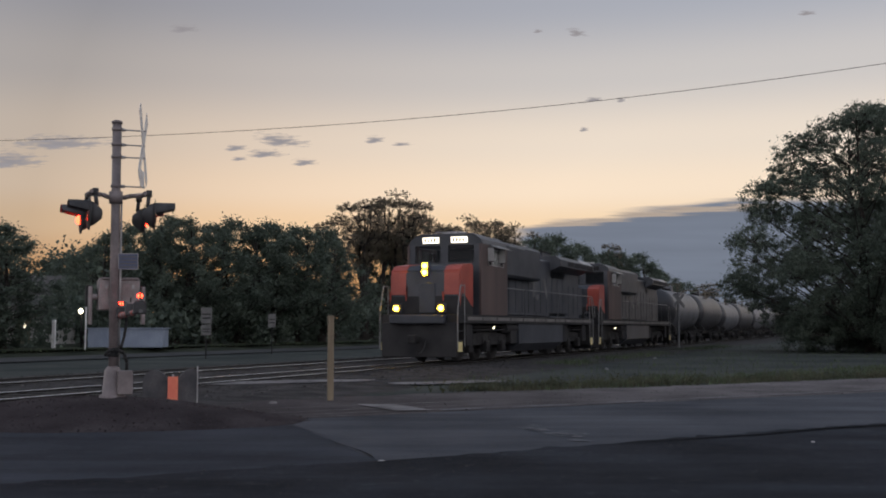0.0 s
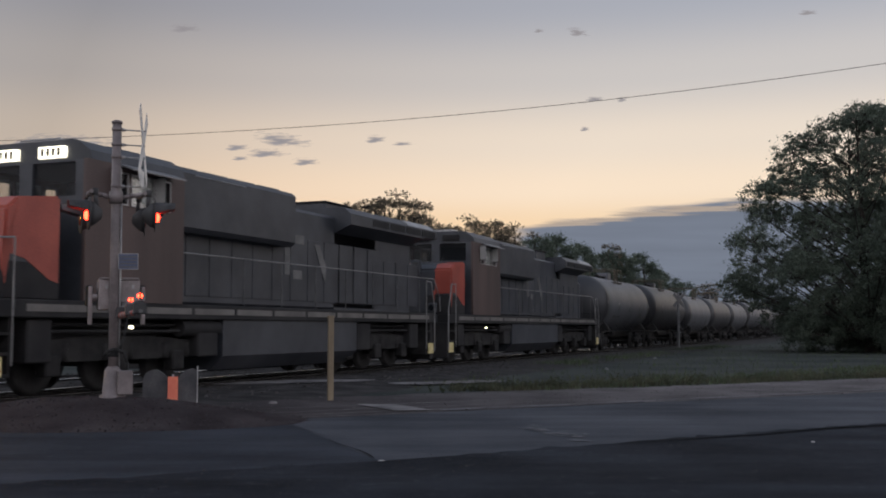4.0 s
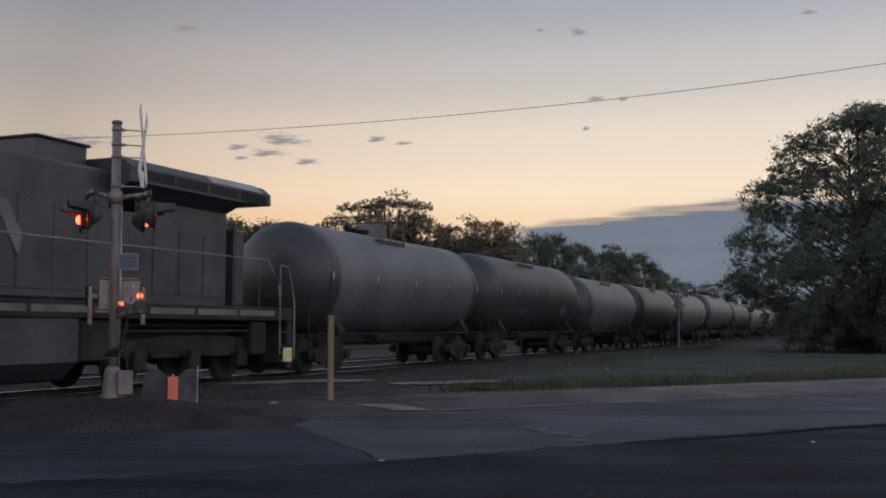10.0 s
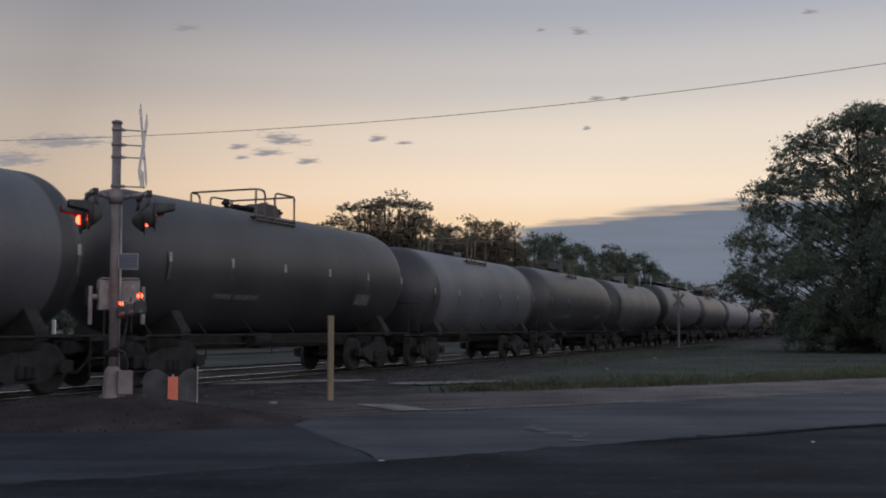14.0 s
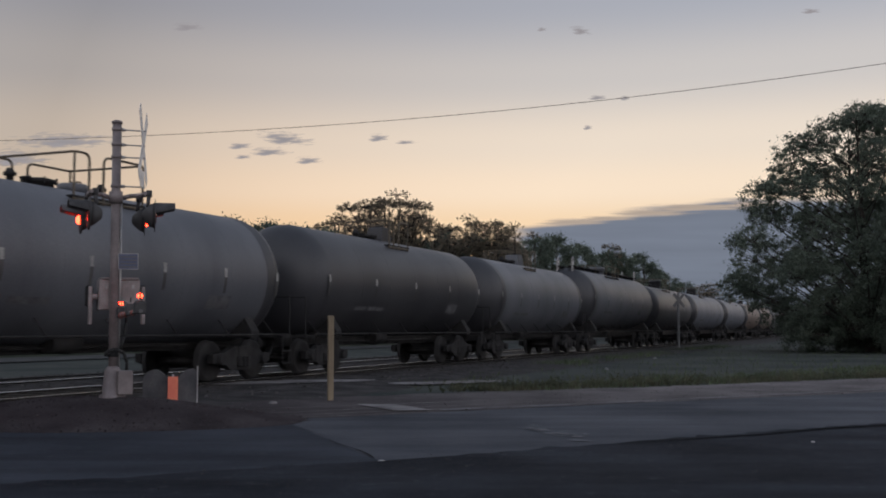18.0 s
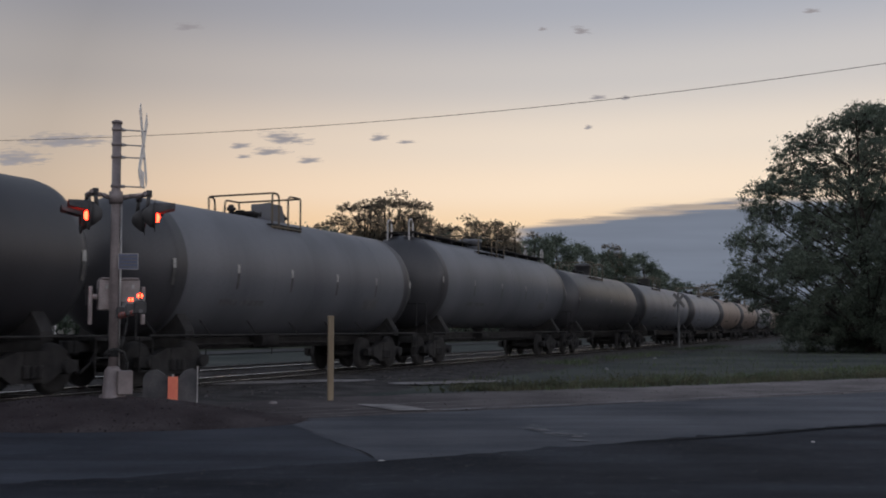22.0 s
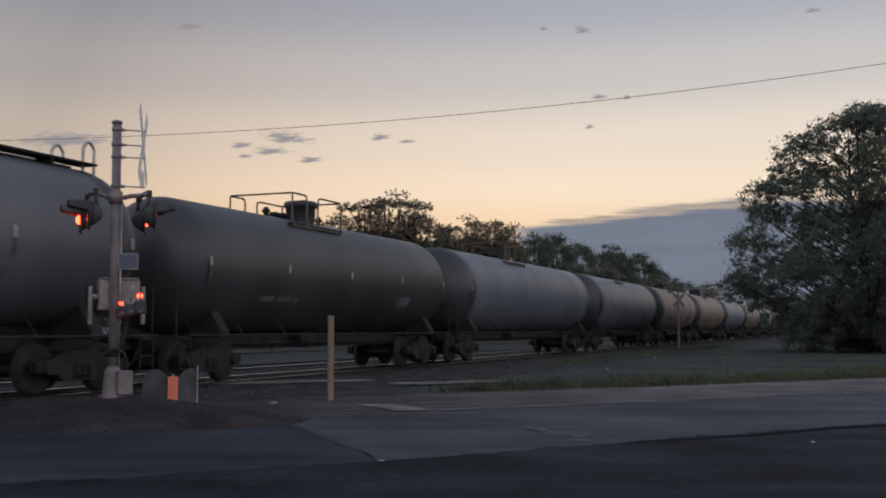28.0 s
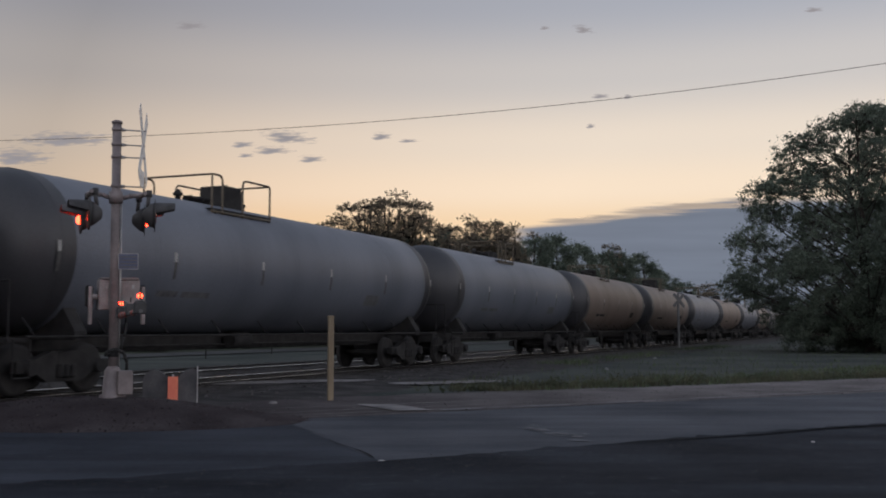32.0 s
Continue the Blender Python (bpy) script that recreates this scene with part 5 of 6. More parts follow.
def bough_tree(height, profile, seed, leaves, size, trunk=0.4, boughs=60, twigs=13, bough=1.3, clump=0.42, forks=3, low=1.0, label="", leaf=LEAF, layer=0.85):
    """A forked trunk whose limbs carry layered boughs of leaf clumps; profile: (height, radius of the crown)."""
    rnd = random.Random(seed)
    t = thing("tree", label, "tree", group="trees round the railway")
    zs, rs = [q[0] for q in profile], [q[1] for q in profile]
    bm = B()
    stems = []
    for k in range(forks):
        a = 6.28 * k / forks + rnd.uniform(-0.5, 0.5)
        lean = max(rs) * rnd.uniform(0.16, 0.3)
        pts = [Vector((math.cos(a) * lean * f, math.sin(a) * lean * f, height * h)) for f, h in ((0, -0.02), (0.12, 0.14), (0.45, 0.38), (0.85, 0.64), (1.0, 0.9))]
        for q in pts[2:]:
            q.x += rnd.uniform(-0.25, 0.25)
        w = [trunk * 1.2, trunk * 0.8, trunk * 0.5, trunk * 0.28, trunk * 0.07]
        for i in range(4):
            rod(bm, pts[i], pts[i + 1], w[i], w[i + 1], 7, caps=False)
        stems.append(pts)
    tips = []
    for i in range(boughs):
        f = (i + rnd.random()) / boughs
        z = zs[0] + (zs[-1] - zs[0]) * min(1.0, max(0.0, f + rnd.uniform(-0.06, 0.06))) ** low
        rad = float(np.interp(z, zs, rs))
        rb = bough * rnd.uniform(0.65, 1.3) * (0.55 + 0.45 * min(1.0, rad / (0.6 * max(rs))))
        a = i * 2.39996 + rnd.uniform(-0.8, 0.8)
        reach = max(0.0, rad - rb * 0.75) * (rnd.uniform(0.85, 1.0) if i % 5 > 1 else rnd.uniform(0.1, 0.75))
        c = Vector((math.cos(a) * reach, math.sin(a) * reach, z))
        pts = min(stems, key=lambda p: (p[3].xy - c.xy).length)
        zb = max(height * 0.06, c.z - (0.5 + reach * rnd.uniform(0.3, 0.6)))
        k = min(range(0, 4), key=lambda j: abs((pts[j].z + pts[j + 1].z) / 2 - zb))
        g = min(1, max(0, (zb - pts[k].z) / max(0.01, pts[k + 1].z - pts[k].z)))
        base = pts[k].lerp(pts[k + 1], g)
        mid = base.lerp(c, 0.5) + Vector((0, 0, -0.12 * reach * 0.3))
        r = trunk * 0.2 * (1.15 - f)
        rod(bm, base, mid, r + 0.02, r * 0.65 + 0.015, 5, caps=False)
        rod(bm, mid, c, r * 0.65 + 0.015, 0.02, 5, caps=False)
        for j in range(twigs):
            b = j * 2.39996 + rnd.random()
            h = 1 - 1.5 * (j + rnd.random()) / twigs
            q = math.sqrt(max(0.05, 1 - h * h)) * rb * rnd.uniform(0.55, 1.15)
            e = c + Vector((math.cos(b) * q, math.sin(b) * q, rb * h * rnd.uniform(0.6, 1.0) * layer))
            rod(bm, c, e, 0.02, 0.006, 4, caps=False)
            tips.append((e, clump * rnd.uniform(0.6, 1.3) * (1.15 - 0.5 * f * f)))
    part("trunk", bm, BARK, t)
    part("crown", leaf_mesh("crown", tips, leaves, size, seed, 0.8, leaf), leaf, t)
    return t


FLATTOP = ((5.2, 1.1), (6.4, 1.8), (7.4, 2.5), (8.3, 2.9), (8.9, 2.75), (9.35, 2.1), (9.7, 1.2))
PROTO = [tree(10, 9.0, 11, 34000, 0.085, bare=0.1, clumps=110, clump=0.068), tree(10, 8.0, 12, 34000, 0.085, bare=0.08, clumps=100, clump=0.068),
         bough_tree(10, FLATTOP, 13, 62000, 0.034, trunk=0.34, boughs=27, twigs=17, bough=0.92, clump=0.2, forks=4, leaf=HAZEDLEAF, layer=0.5, label="tall flat-topped tree, limbs showing against the dusk sky"), tree(10, 7.0, 14, 34000, 0.085, bare=0.05, clumps=95, clump=0.068),
         bough_tree(10, FLATTOP, 27, 52000, 0.034, trunk=0.3, boughs=23, twigs=17, bough=0.95, clump=0.2, forks=3, leaf=HAZEDLEAF, layer=0.5, label="open-crowned tree, limbs showing against the dusk sky")]
USED = []


def plant(kind, x, y, scale, rz, wide=1.0):
    m = Matrix.Translation((x, y, 0.2)) @ Matrix.Rotation(rz, 4, "Z") @ Matrix.Diagonal((scale * wide, scale * wide, scale, 1))
    if kind not in USED:
        USED.append(kind)
        PROTO[kind].matrix_basis = m
        return PROTO[kind]
    o = copy_thing(PROTO[kind], Matrix.Identity(4))
    o.matrix_basis = m
    return o


def wood(px, top, depth, kind, rz, wide):
    """A tree of the wood, by bearing, height above the horizon and depth."""
    depth *= 1.12
    plant(kind, (px - 784) / 1866 * depth, depth, (1.15 + (582 - top) / 1866 * depth) / (10.05 if kind in (2, 4) else 9.75), rz, wide)


_r = random.Random(5)
for px, top, depth, kind, wide in ((-70, 395, 52, 0, 1.1), (5, 400, 50, 3, 1.25), (95, 470, 80, 4, 1.0), (152, 440, 68, 3, 1.0), (195, 412, 64, 1, 1.1), (250, 398, 66, 0, 1.1), (310, 384, 66, 1, 1.1), (365, 394, 68, 0, 1.1), (425, 388, 70, 0, 1.1), (480, 398, 72, 3, 1.2), (525, 402, 74, 1, 1.1), (570, 405, 76, 0, 1.0),
                                    (590, 378, 88, 4, 0.8), (645, 348, 91, 2, 0.85), (692, 335, 95, 4, 0.95), (728, 346, 93, 2, 0.75), (768, 384, 104, 4, 0.5), (797, 392, 108, 2, 0.6), (829, 380, 112, 4, 0.85), (870, 386, 114, 2, 0.85), (908, 393, 118, 4, 0.85), (948, 418, 128, 0, 0.9), (985, 420, 136, 3, 1.1), (1030, 434, 150, 1, 1.0), (1082, 427, 160, 2, 0.5), (1070, 444, 160, 0, 0.8), (1100, 450, 162, 3, 0.8), (1130, 452, 170, 3, 1.2), (1165, 478, 190, 1, 1.2), (1205, 500, 210, 0, 1.2), (1252, 500, 260, 2, 1.3), (1290, 532, 300, 1, 1.6), (1345, 535, 320, 0, 1.8), (1400, 540, 330, 3, 2.0), (655, 412, 98, 1, 1.0), (720, 414, 102, 0, 0.9), (785, 412, 112, 3, 1.0), (845, 418, 122, 1, 0.9), (900, 424, 124, 0, 0.9)):
    wood(px, top, depth, kind, _r.uniform(0, 6.28), wide)

FULL = ((0.0, 0.5), (0.1, 0.6), (0.18, 0.9), (0.25, 1.0), (0.45, 0.97), (0.58, 0.88), (0.68, 0.8), (0.82, 0.68), (0.9, 0.46), (1.0, 0.2))
STEPPED = ((0.6, 5.6), (2.1, 6.2), (2.7, 7.4), (3.5, 8.7), (4.3, 9.0), (5.3, 9.1), (7.0, 8.7), (7.9, 7.4), (8.6, 8.1), (9.8, 8.0), (10.3, 6.6), (11.0, 6.2), (12.2, 5.6), (13.1, 4.0), (14.0, 3.2), (14.6, 1.3))
BIG = bough_tree(15.3, STEPPED, 31, 420000, 0.06, trunk=0.42, boughs=270, twigs=15, bough=1.3, clump=0.46, forks=4, low=1.3, label="large full-crowned tree standing in the grass by the railway")
BIG.matrix_basis = pose(26.0, 64, -0.07, 0, 0, 40)
SIDE = tree(9.5, 8.0, 33, 22000, 0.105, trunk=0.3, bare=0.02, clumps=80, clump=0.07, shape=FULL, label="lower dense tree beside the large tree")
SIDE.matrix_basis = pose(31.5, 60, -0.07, 0, 0, 10)


def understory():
    """Dark bushes under the wood, to the ground."""
    rnd = random.Random(77)
    cl = []
    for k in range(420):
        s = rnd.uniform(-35, 330)
        p = BASE + ALONG * s + ACROSS * (rnd.uniform(26.5, 33) if s > 20 else rnd.uniform(30, 36))
        cl.append(((p.x, p.y, 0.3 + rnd.uniform(0.2, 3.4)), rnd.uniform(0.9, 2.0)))
    for k in range(420):
        p = BASE + ALONG * rnd.uniform(-30, 140) + ACROSS * rnd.uniform(42, 52)
        cl.append(((p.x, p.y, 0.3 + rnd.uniform(0.2, 6.6)), rnd.uniform(1.3, 2.3)))
    ob = new("undergrowth", leaf_mesh("undergrowth", cl, 190000, 0.2, 5, 1.0))
    return tagged(ob, "dense dark undergrowth below the trees", "bushes", "", "stuff")


understory()


def hedge():
    rnd = random.Random(78)
    cl = []
    for k in range(150):
        x = rnd.uniform(22.5, 48)
        cl.append(((x, 66 + rnd.uniform(-2, 4), rnd.uniform(0.0, 2.4)), rnd.uniform(0.6, 1.3)))
    ob = new("bushes", leaf_mesh("bushes", cl, 26000, 0.13, 6, 1.0))
    return tagged(ob, "dark bushes at the foot of the large tree", "bushes", "", "stuff")


hedge()

# ---- house, shed and signs beyond the tracks ----


def house():
    h = thing("house", "dim house with white porch posts among the trees", "house", pose(-30.5, 74, 0.28, 0, 0, 20))
    bm = B()
    box(bm, -6, 4.5, 0, 7, 0, 2.7)
    wall = part("wall", bm, SIDING, h)
    bm = B()
    prism(bm, [(-0.5, 2.7), (3.5, 5.0), (7.5, 2.7)], -6.4, 4.9, "x")
    part("roof", bm, SHINGLE, h, "dark shingled gable roof")
    for x in (-4.5, -1.8, 2.6):
        w = part("window", one_box(x, x + 1.0, -0.05, 0.02, 1.0, 2.2), GLASS, wall)
        bm = B()
        for q in ((x - 0.06, x, 0.94, 2.26), (x + 1.0, x + 1.06, 0.94, 2.26), (x, x + 1.0, 0.94, 1.0), (x, x + 1.0, 2.2, 2.26)):
            box(bm, q[0], q[1], -0.08, 0.0, q[2], q[3])
        part("window_frame", bm, WHITEPAINT, w)
    part("door", one_box(0.6, 1.5, -0.06, 0.02, 0.0, 2.05), WOODPOST, wall)
    bm = B()
    box(bm, -5, 3.5, -2.0, 0.2, 2.35, 2.5)
    porch = part("porch_roof", bm, SHINGLE, h)
    for x in (-4.9, -2.2, 0.5, 3.3):
        part("porch_post", one_box(x - 0.08, x + 0.08, -1.95, -1.79, 0, 2.35, 0.01), WHITEPAINT, h)
    part("porch_rail", one_box(-4.9, -2.2, -1.9, -1.84, 0.8, 0.9), WHITEPAINT, h)
    return h


house()


def lamp_at(px, py, depth, r, label):
    x, z = (px - 784) / 1866 * depth, 1.35 + (582 - py) / 1866 * depth
    t = thing("yard_lamp", label, "lamp", pose(x, depth, 0.25))
    part("pole", one_rod((0, 0.12, 0), (0, 0.12, z - 0.2), 0.05, 0.04), STEEL_DARK, t)
    bm = B()
    lathe(bm, [(z - 0.27 - r, r * 0.4), (z - 0.25, r), (z - 0.25 + r * 0.6, r * 0.8), (z - 0.25 + r, r * 0.2)], "z", 12)
    part("globe", bm, WARMLIT, t, "glowing white globe")


lamp_at(144, 551, 60, 0.13, "lit white yard lamp by the house")
lamp_at(45, 578, 66, 0.09, "small lit lamp by the house")


def white_post(px, y0, y1, depth, w):
    x = (px - 784) / 1866 * depth
    z0, z1 = 1.35 + (582 - y1) / 1866 * depth, 1.35 + (582 - y0) / 1866 * depth
    bm = B()
    box(bm, -w, w, -w, w, min(0.2, z0), z1, 0.01)
    ob = tagged(part("marker_post", bm, WHITEPAINT, None), "white painted wooden post in the far yard", "post", "far yard posts")
    ob.matrix_basis = pose(x, depth, 0.02)


white_post(97, 567, 602, 58, 0.09)
white_post(153, 545, 606, 56, 0.035)


def low_shed():
    d = 60.0
    x0, x1 = (158 - 784) / 1866 * d, (288 - 784) / 1866 * d
    s = thing("storage_shed", "low blue-grey metal storage shed with flat roof", "shed", pose((x0 + x1) / 2, d, 0.28, 0, 0, 4))
    w = (x1 - x0) / 2
    bm = B()
    box(bm, -w, w, 0, 1.8, 0, 1.06, 0.02)
    body = part("body", bm, SHEDBLUE, s)
    for k in range(13):
        xx = -w + 0.1 + (2 * w - 0.2) * k / 12
        part("wall_rib", one_box(xx - 0.02, xx + 0.02, -0.025, 0.0, 0.04, 1.0), SHEDBLUE, body)
    part("roof", one_box(-w - 0.08, w + 0.08, -0.1, 1.9, 1.06, 1.12, 0.01), SHEDBLUE, s)


low_shed()


def road_sign(px, plates, base, depth, label):
    x = (px - 784) / 1866 * depth
    t = thing("road_sign", label, "sign", pose(x, depth, base, 0, 0, 8))
    top = 0
    for y0, y1, w in plates:
        za, zb = 1.35 - base + (582 - y1) / 1866 * depth, 1.35 - base + (582 - y0) / 1866 * depth
        w = w / 1866 * depth / 2
        p = part("plate", one_box(-w, w, -0.03, -0.012, za, zb, 0.004), SIGNGREY, t)
        part("legend_bar", one_box(-w * 0.75, w * 0.75, -0.036, -0.031, za + (zb - za) * 0.30, za + (zb - za) * 0.38), STEEL_DARK, p)
        part("legend_bar", one_box(-w * 0.75, w * 0.75, -0.036, -0.031, za + (zb - za) * 0.55, za + (zb - za) * 0.63), STEEL_DARK, p)
        top = max(top, zb)
    part("post", one_box(-0.03, 0.03, -0.01, 0.03, -0.1, top), STEEL_DARK, t)


road_sign(366, ((545, 573, 19), (575, 594, 17)), -0.05, 50, "grey metal sign with two plates on a post")
road_sign(482, ((556, 580, 13),), -0.03, 60, "grey metal sign plate on a post")

# ---- near side: delineator, culvert wing walls, litter, overhead wire ----


def delineator():
    d = 20.5
    t = thing("marker_post", "weathered tan wooden marker post in the gravel", "post", pose((586 - 784) / 1866 * d, d, -0.07, 0, 0, 20))
    bm = B()
    box(bm, -0.055, 0.055, -0.04, 0.04, -0.05, 1.66, 0.008)
    part("post", bm, WOODPOST, t)
    part("cap", one_box(-0.06, 0.06, -0.045, 0.045, 1.62, 1.67, 0.006), WOODPOST, t)


delineator()


def culvert_end():
    d = 19.2
    t = thing("culvert_headwall", "grey concrete culvert headwall with notched top and orange marker", "headwall", pose((304 - 784) / 1866 * d, d, -0.07, 0, 0, 14))
    bm = B()
    prism(bm, [(-0.48, 0.0), (-0.48, 0.52), (-0.43, 0.62), (-0.34, 0.67), (-0.24, 0.68), (-0.13, 0.62), (-0.06, 0.54), (-0.02, 0.46), (-0.02, 0.0)], 0.0, 0.1)
    part("wing_wall", bm, CONCRETE_DARK, t, m=pose(0, 0, 0, 0, 0, -6))
    bm = B()
    prism(bm, [(0.1, 0.0), (0.1, 0.48), (0.17, 0.58), (0.27, 0.67), (0.38, 0.7), (0.44, 0.68), (0.46, 0.6), (0.46, 0.0)], -0.12, -0.02)
    part("wing_wall", bm, CONCRETE_DARK, t, m=pose(0, 0, 0, 0, 0, 10))
    bm = B()
    box(bm, -0.04, 0.14, -0.16, -0.13, 0.1, 0.56, 0.01)
    part("marker_plate", bm, ORANGE, t, "bright orange marker plate")
    part("marker_stake", one_box(0.03, 0.07, -0.128, -0.1, 0, 0.6), GALV, t)
    part("edge_post", one_box(0.47, 0.49, -0.12, -0.09, 0, 0.74), GALV, t, "thin pale steel edge post")


culvert_end()


def litter(px, py, w, h, mat, label, name="litter"):
    x, y = view_xy(px, py, 0)
    bm = B()
    rnd = random.Random(px)
    bmesh.ops.create_icosphere(bm, subdivisions=2, radius=1.0)
    for v in bm.verts:
        k = 1 + 0.35 * noise.noise(v.co * 2.3 + Vector((px, 0, 0)))
        v.co = Vector((v.co.x * w * k, v.co.y * w * 0.7 * k, max(-0.1, v.co.z) * h * k))
    ob = tagged(part(name, bm, mat, None), label, "litter")
    ob.matrix_basis = pose(x, y, (-0.004 if py > 740 else -0.06) + h * 0.1, 0, 0, rnd.uniform(0, 180))


litter(486, 710, 0.1, 0.07, CINDER, "crumpled pale scrap lying in the gravel")
litter(364, 710, 0.08, 0.04, CINDER, "small pale scrap lying by the headwall")
litter(1158, 633, 0.09, 0.08, FADED, "pale scrap lying in the grass")
litter(1072, 651, 0.07, 0.07, FADED, "small pale scrap lying in the grass")
litter(1432, 780, 0.032, 0.014, GALV, "tiny pale scrap lying on the asphalt")
litter(676, 812, 0.032, 0.01, GALV, "tiny pale scrap lying on the road")


TILT = radians(4.32)


def sky_place(px, py, d):
    """A place at depth d from its bearing and height in the view."""
    v = (441 - py) / 1866
    k = (v * math.cos(TILT) + math.sin(TILT)) / (math.cos(TILT) - v * math.sin(TILT))
    return (px - 784) / 1866 * d * (math.cos(TILT) + k * math.sin(TILT)), 1.35 + k * d


def wire():
    pts = []
    for k in range(41):
        f = -0.6 + 2.2 * k / 40
        px = 1568 * f
        d = 40 - 10 * f
        py = 249 - 137 * f + 25 * 4 * f * (1 - f) * 1.0
        x, z = sky_place(px, py, d)
        pts.append((x, d, z))
    bm = B()
    rings = [[bm.verts.new((x + 0.003 * math.cos(a), y + 0.010 * math.cos(a), z + 0.010 * math.sin(a))) for a in (0.0, 1.2566, 2.5133, 3.7699, 5.0265)] for x, y, z in pts]
    for r, q in zip(rings, rings[1:]):
        for i in range(5):
            bm.faces.new((r[i], r[(i + 1) % 5], q[(i + 1) % 5], q[i]))
    bmesh.ops.recalc_face_normals(bm, faces=bm.faces)
    return tagged(part("overhead_wire", bm, STEEL_DARK, None), "thin sagging overhead wire across the sky", "wire")


wire()


def far_crossbuck():
    d = 72.0
    t = thing("crossbuck", "distant railway crossbuck sign on a post in the grass", "crossbuck", pose((1200 - 784) / 1866 * d, d, -0.07, 0, 0, 25))
    part("post", one_box(-0.06, 0.06, -0.06, 0.06, 0, 3.9), FADED, t)
    for a in (45, -45):
        bm = B()
        box(bm, -0.62, 0.62, -0.1, -0.075, -0.11, 0.11, 0.004)
        part("blade", bm, FADED, t, m=pose(0, 0.0 if a > 0 else 0.03, 3.35, 0, a, 0))


far_crossbuck()

# ---- crossing signal ----
MX, MY, MZ = -4.92, 15.8, 0.33


def mound():
    bm = B()
    rnd = random.Random(9)
    rings = []
    for k in range(11):
        f = k / 10
        ring = []
        for i in range(36):
            a = 2 * math.pi * i / 36
            rx = 0.15 + 3.1 * f
            z = -0.06 + 0.40 * (0.5 + 0.5 * math.cos(math.pi * f)) + rnd.uniform(-0.012, 0.012)
            ring.append(bm.verts.new((MX - 0.3 + rx * 1.25 * math.cos(a), MY + rx * 0.72 * math.sin(a), z)))
        rings.append(ring)
    for a, b in zip(rings, rings[1:]):
        for i in range(36):
            j = (i + 1) % 36
            bm.faces.new((a[i], a[j], b[j], b[i])).smooth = True
    bm.faces.new(rings[0][::-1])
    bmesh.ops.recalc_face_normals(bm, faces=bm.faces)
    return tagged(part("gravel_mound", bm, GRAVEL_DARK, None), "low mound of gravel round the signal mast", "mound", "", "structure")


mound()


def _mound_place(rng):
    f, a = math.sqrt(rng.uniform()), rng.uniform(0, 6.28)
    rx = 0.15 + 3.1 * f
    return MX - 0.3 + rx * 1.25 * math.cos(a), MY + rx * 0.72 * math.sin(a), -0.06 + 0.40 * (0.5 + 0.5 * math.cos(math.pi * f))


scatter_stones("mound_gravel", 3200, _mound_place, 0.014, STONE_BROWN, 64, "loose dark gravel on the mound round the mast")
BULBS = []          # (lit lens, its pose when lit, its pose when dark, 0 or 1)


def lamp_head(s, sg, y, phase):
    """A hooded signal lamp that faces along the road, sg: which way."""
    z = 2.70
    bm = B()
    lathe(bm, [(sg * 0.28, 0.025), (sg * 0.29, 0.07), (sg * 0.4, 0.17), (sg * 0.46, 0.19)], "x", 24, (0, y, z))
    off = (0.0 if y > 0 else 0.06) + sg * 0.46
    head = part("lamp_head", bm, SIGNALBLACK, s, "black hooded signal lamp", pose(off, y, 0) @ pose(0, 0, 0, 0, 0, 3 if sg < 0 else -7) @ pose(-sg * 0.46, -y, 0))
    bm = B()
    lathe(bm, [(sg * 0.46, 0.17), (sg * 0.463, 0.245), (sg * 0.473, 0.245), (sg * 0.478, 0.13)], "x", 32, (0, y, z))
    part("background", bm, SIGNALBLACK, head)
    # hood: the upper half of a tube, cut away below towards its tip
    bm = B()
    n = 14
    rows = []
    for k, xx in enumerate((0.476, 0.57, 0.67, 0.76)):
        dip = 0.14 * math.pi * k / 3
        arc = [dip + (math.pi - 2 * dip) * i / n for i in range(n + 1)]
        rows.append(([bm.verts.new((sg * xx, y + 0.158 * math.cos(t), z + 0.025 + 0.158 * math.sin(t))) for t in arc], [bm.verts.new((sg * xx, y + 0.171 * math.cos(t), z + 0.025 + 0.171 * math.sin(t))) for t in arc]))
    for r, q in zip(rows, rows[1:]):
        for i in range(n):
            bm.faces.new((r[0][i], r[0][i + 1], q[0][i + 1], q[0][i]))
            bm.faces.new((r[1][i], q[1][i], q[1][i + 1], r[1][i + 1]))
        for i in (0, n):
            bm.faces.new((r[0][i], q[0][i], q[1][i], r[1][i]))
    for i in range(n):
        bm.faces.new((rows[-1][0][i], rows[-1][0][i + 1], rows[-1][1][i + 1], rows[-1][1][i]))
    bmesh.ops.recalc_face_normals(bm, faces=bm.faces)
    part("hood", bm, SIGNALBLACK, head)
    bm = B()
    lathe(bm, [(sg * 0.478, 0.13), (sg * 0.488, 0.11), (sg * 0.495, 0.03)], "x", 20, (0, y, z))
    part("lens", bm, REDLENS, head, "dark red lens")
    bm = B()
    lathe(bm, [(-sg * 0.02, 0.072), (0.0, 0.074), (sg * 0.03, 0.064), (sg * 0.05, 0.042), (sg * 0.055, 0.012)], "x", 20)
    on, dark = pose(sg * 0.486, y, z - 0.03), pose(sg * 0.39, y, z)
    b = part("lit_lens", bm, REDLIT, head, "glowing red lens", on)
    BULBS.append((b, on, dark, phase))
    bm = B()
    rod(bm, (sg * 0.36, y, z + 0.13), (sg * 0.38, y * 0.9, 3.0), 0.03, seg=8)
    rod(bm, (sg * 0.38, y * 0.9, 2.98), (sg * 0.38, y * 0.9, 3.08), 0.045, seg=8)
    part("bracket", bm, SIGNALBLACK, head)


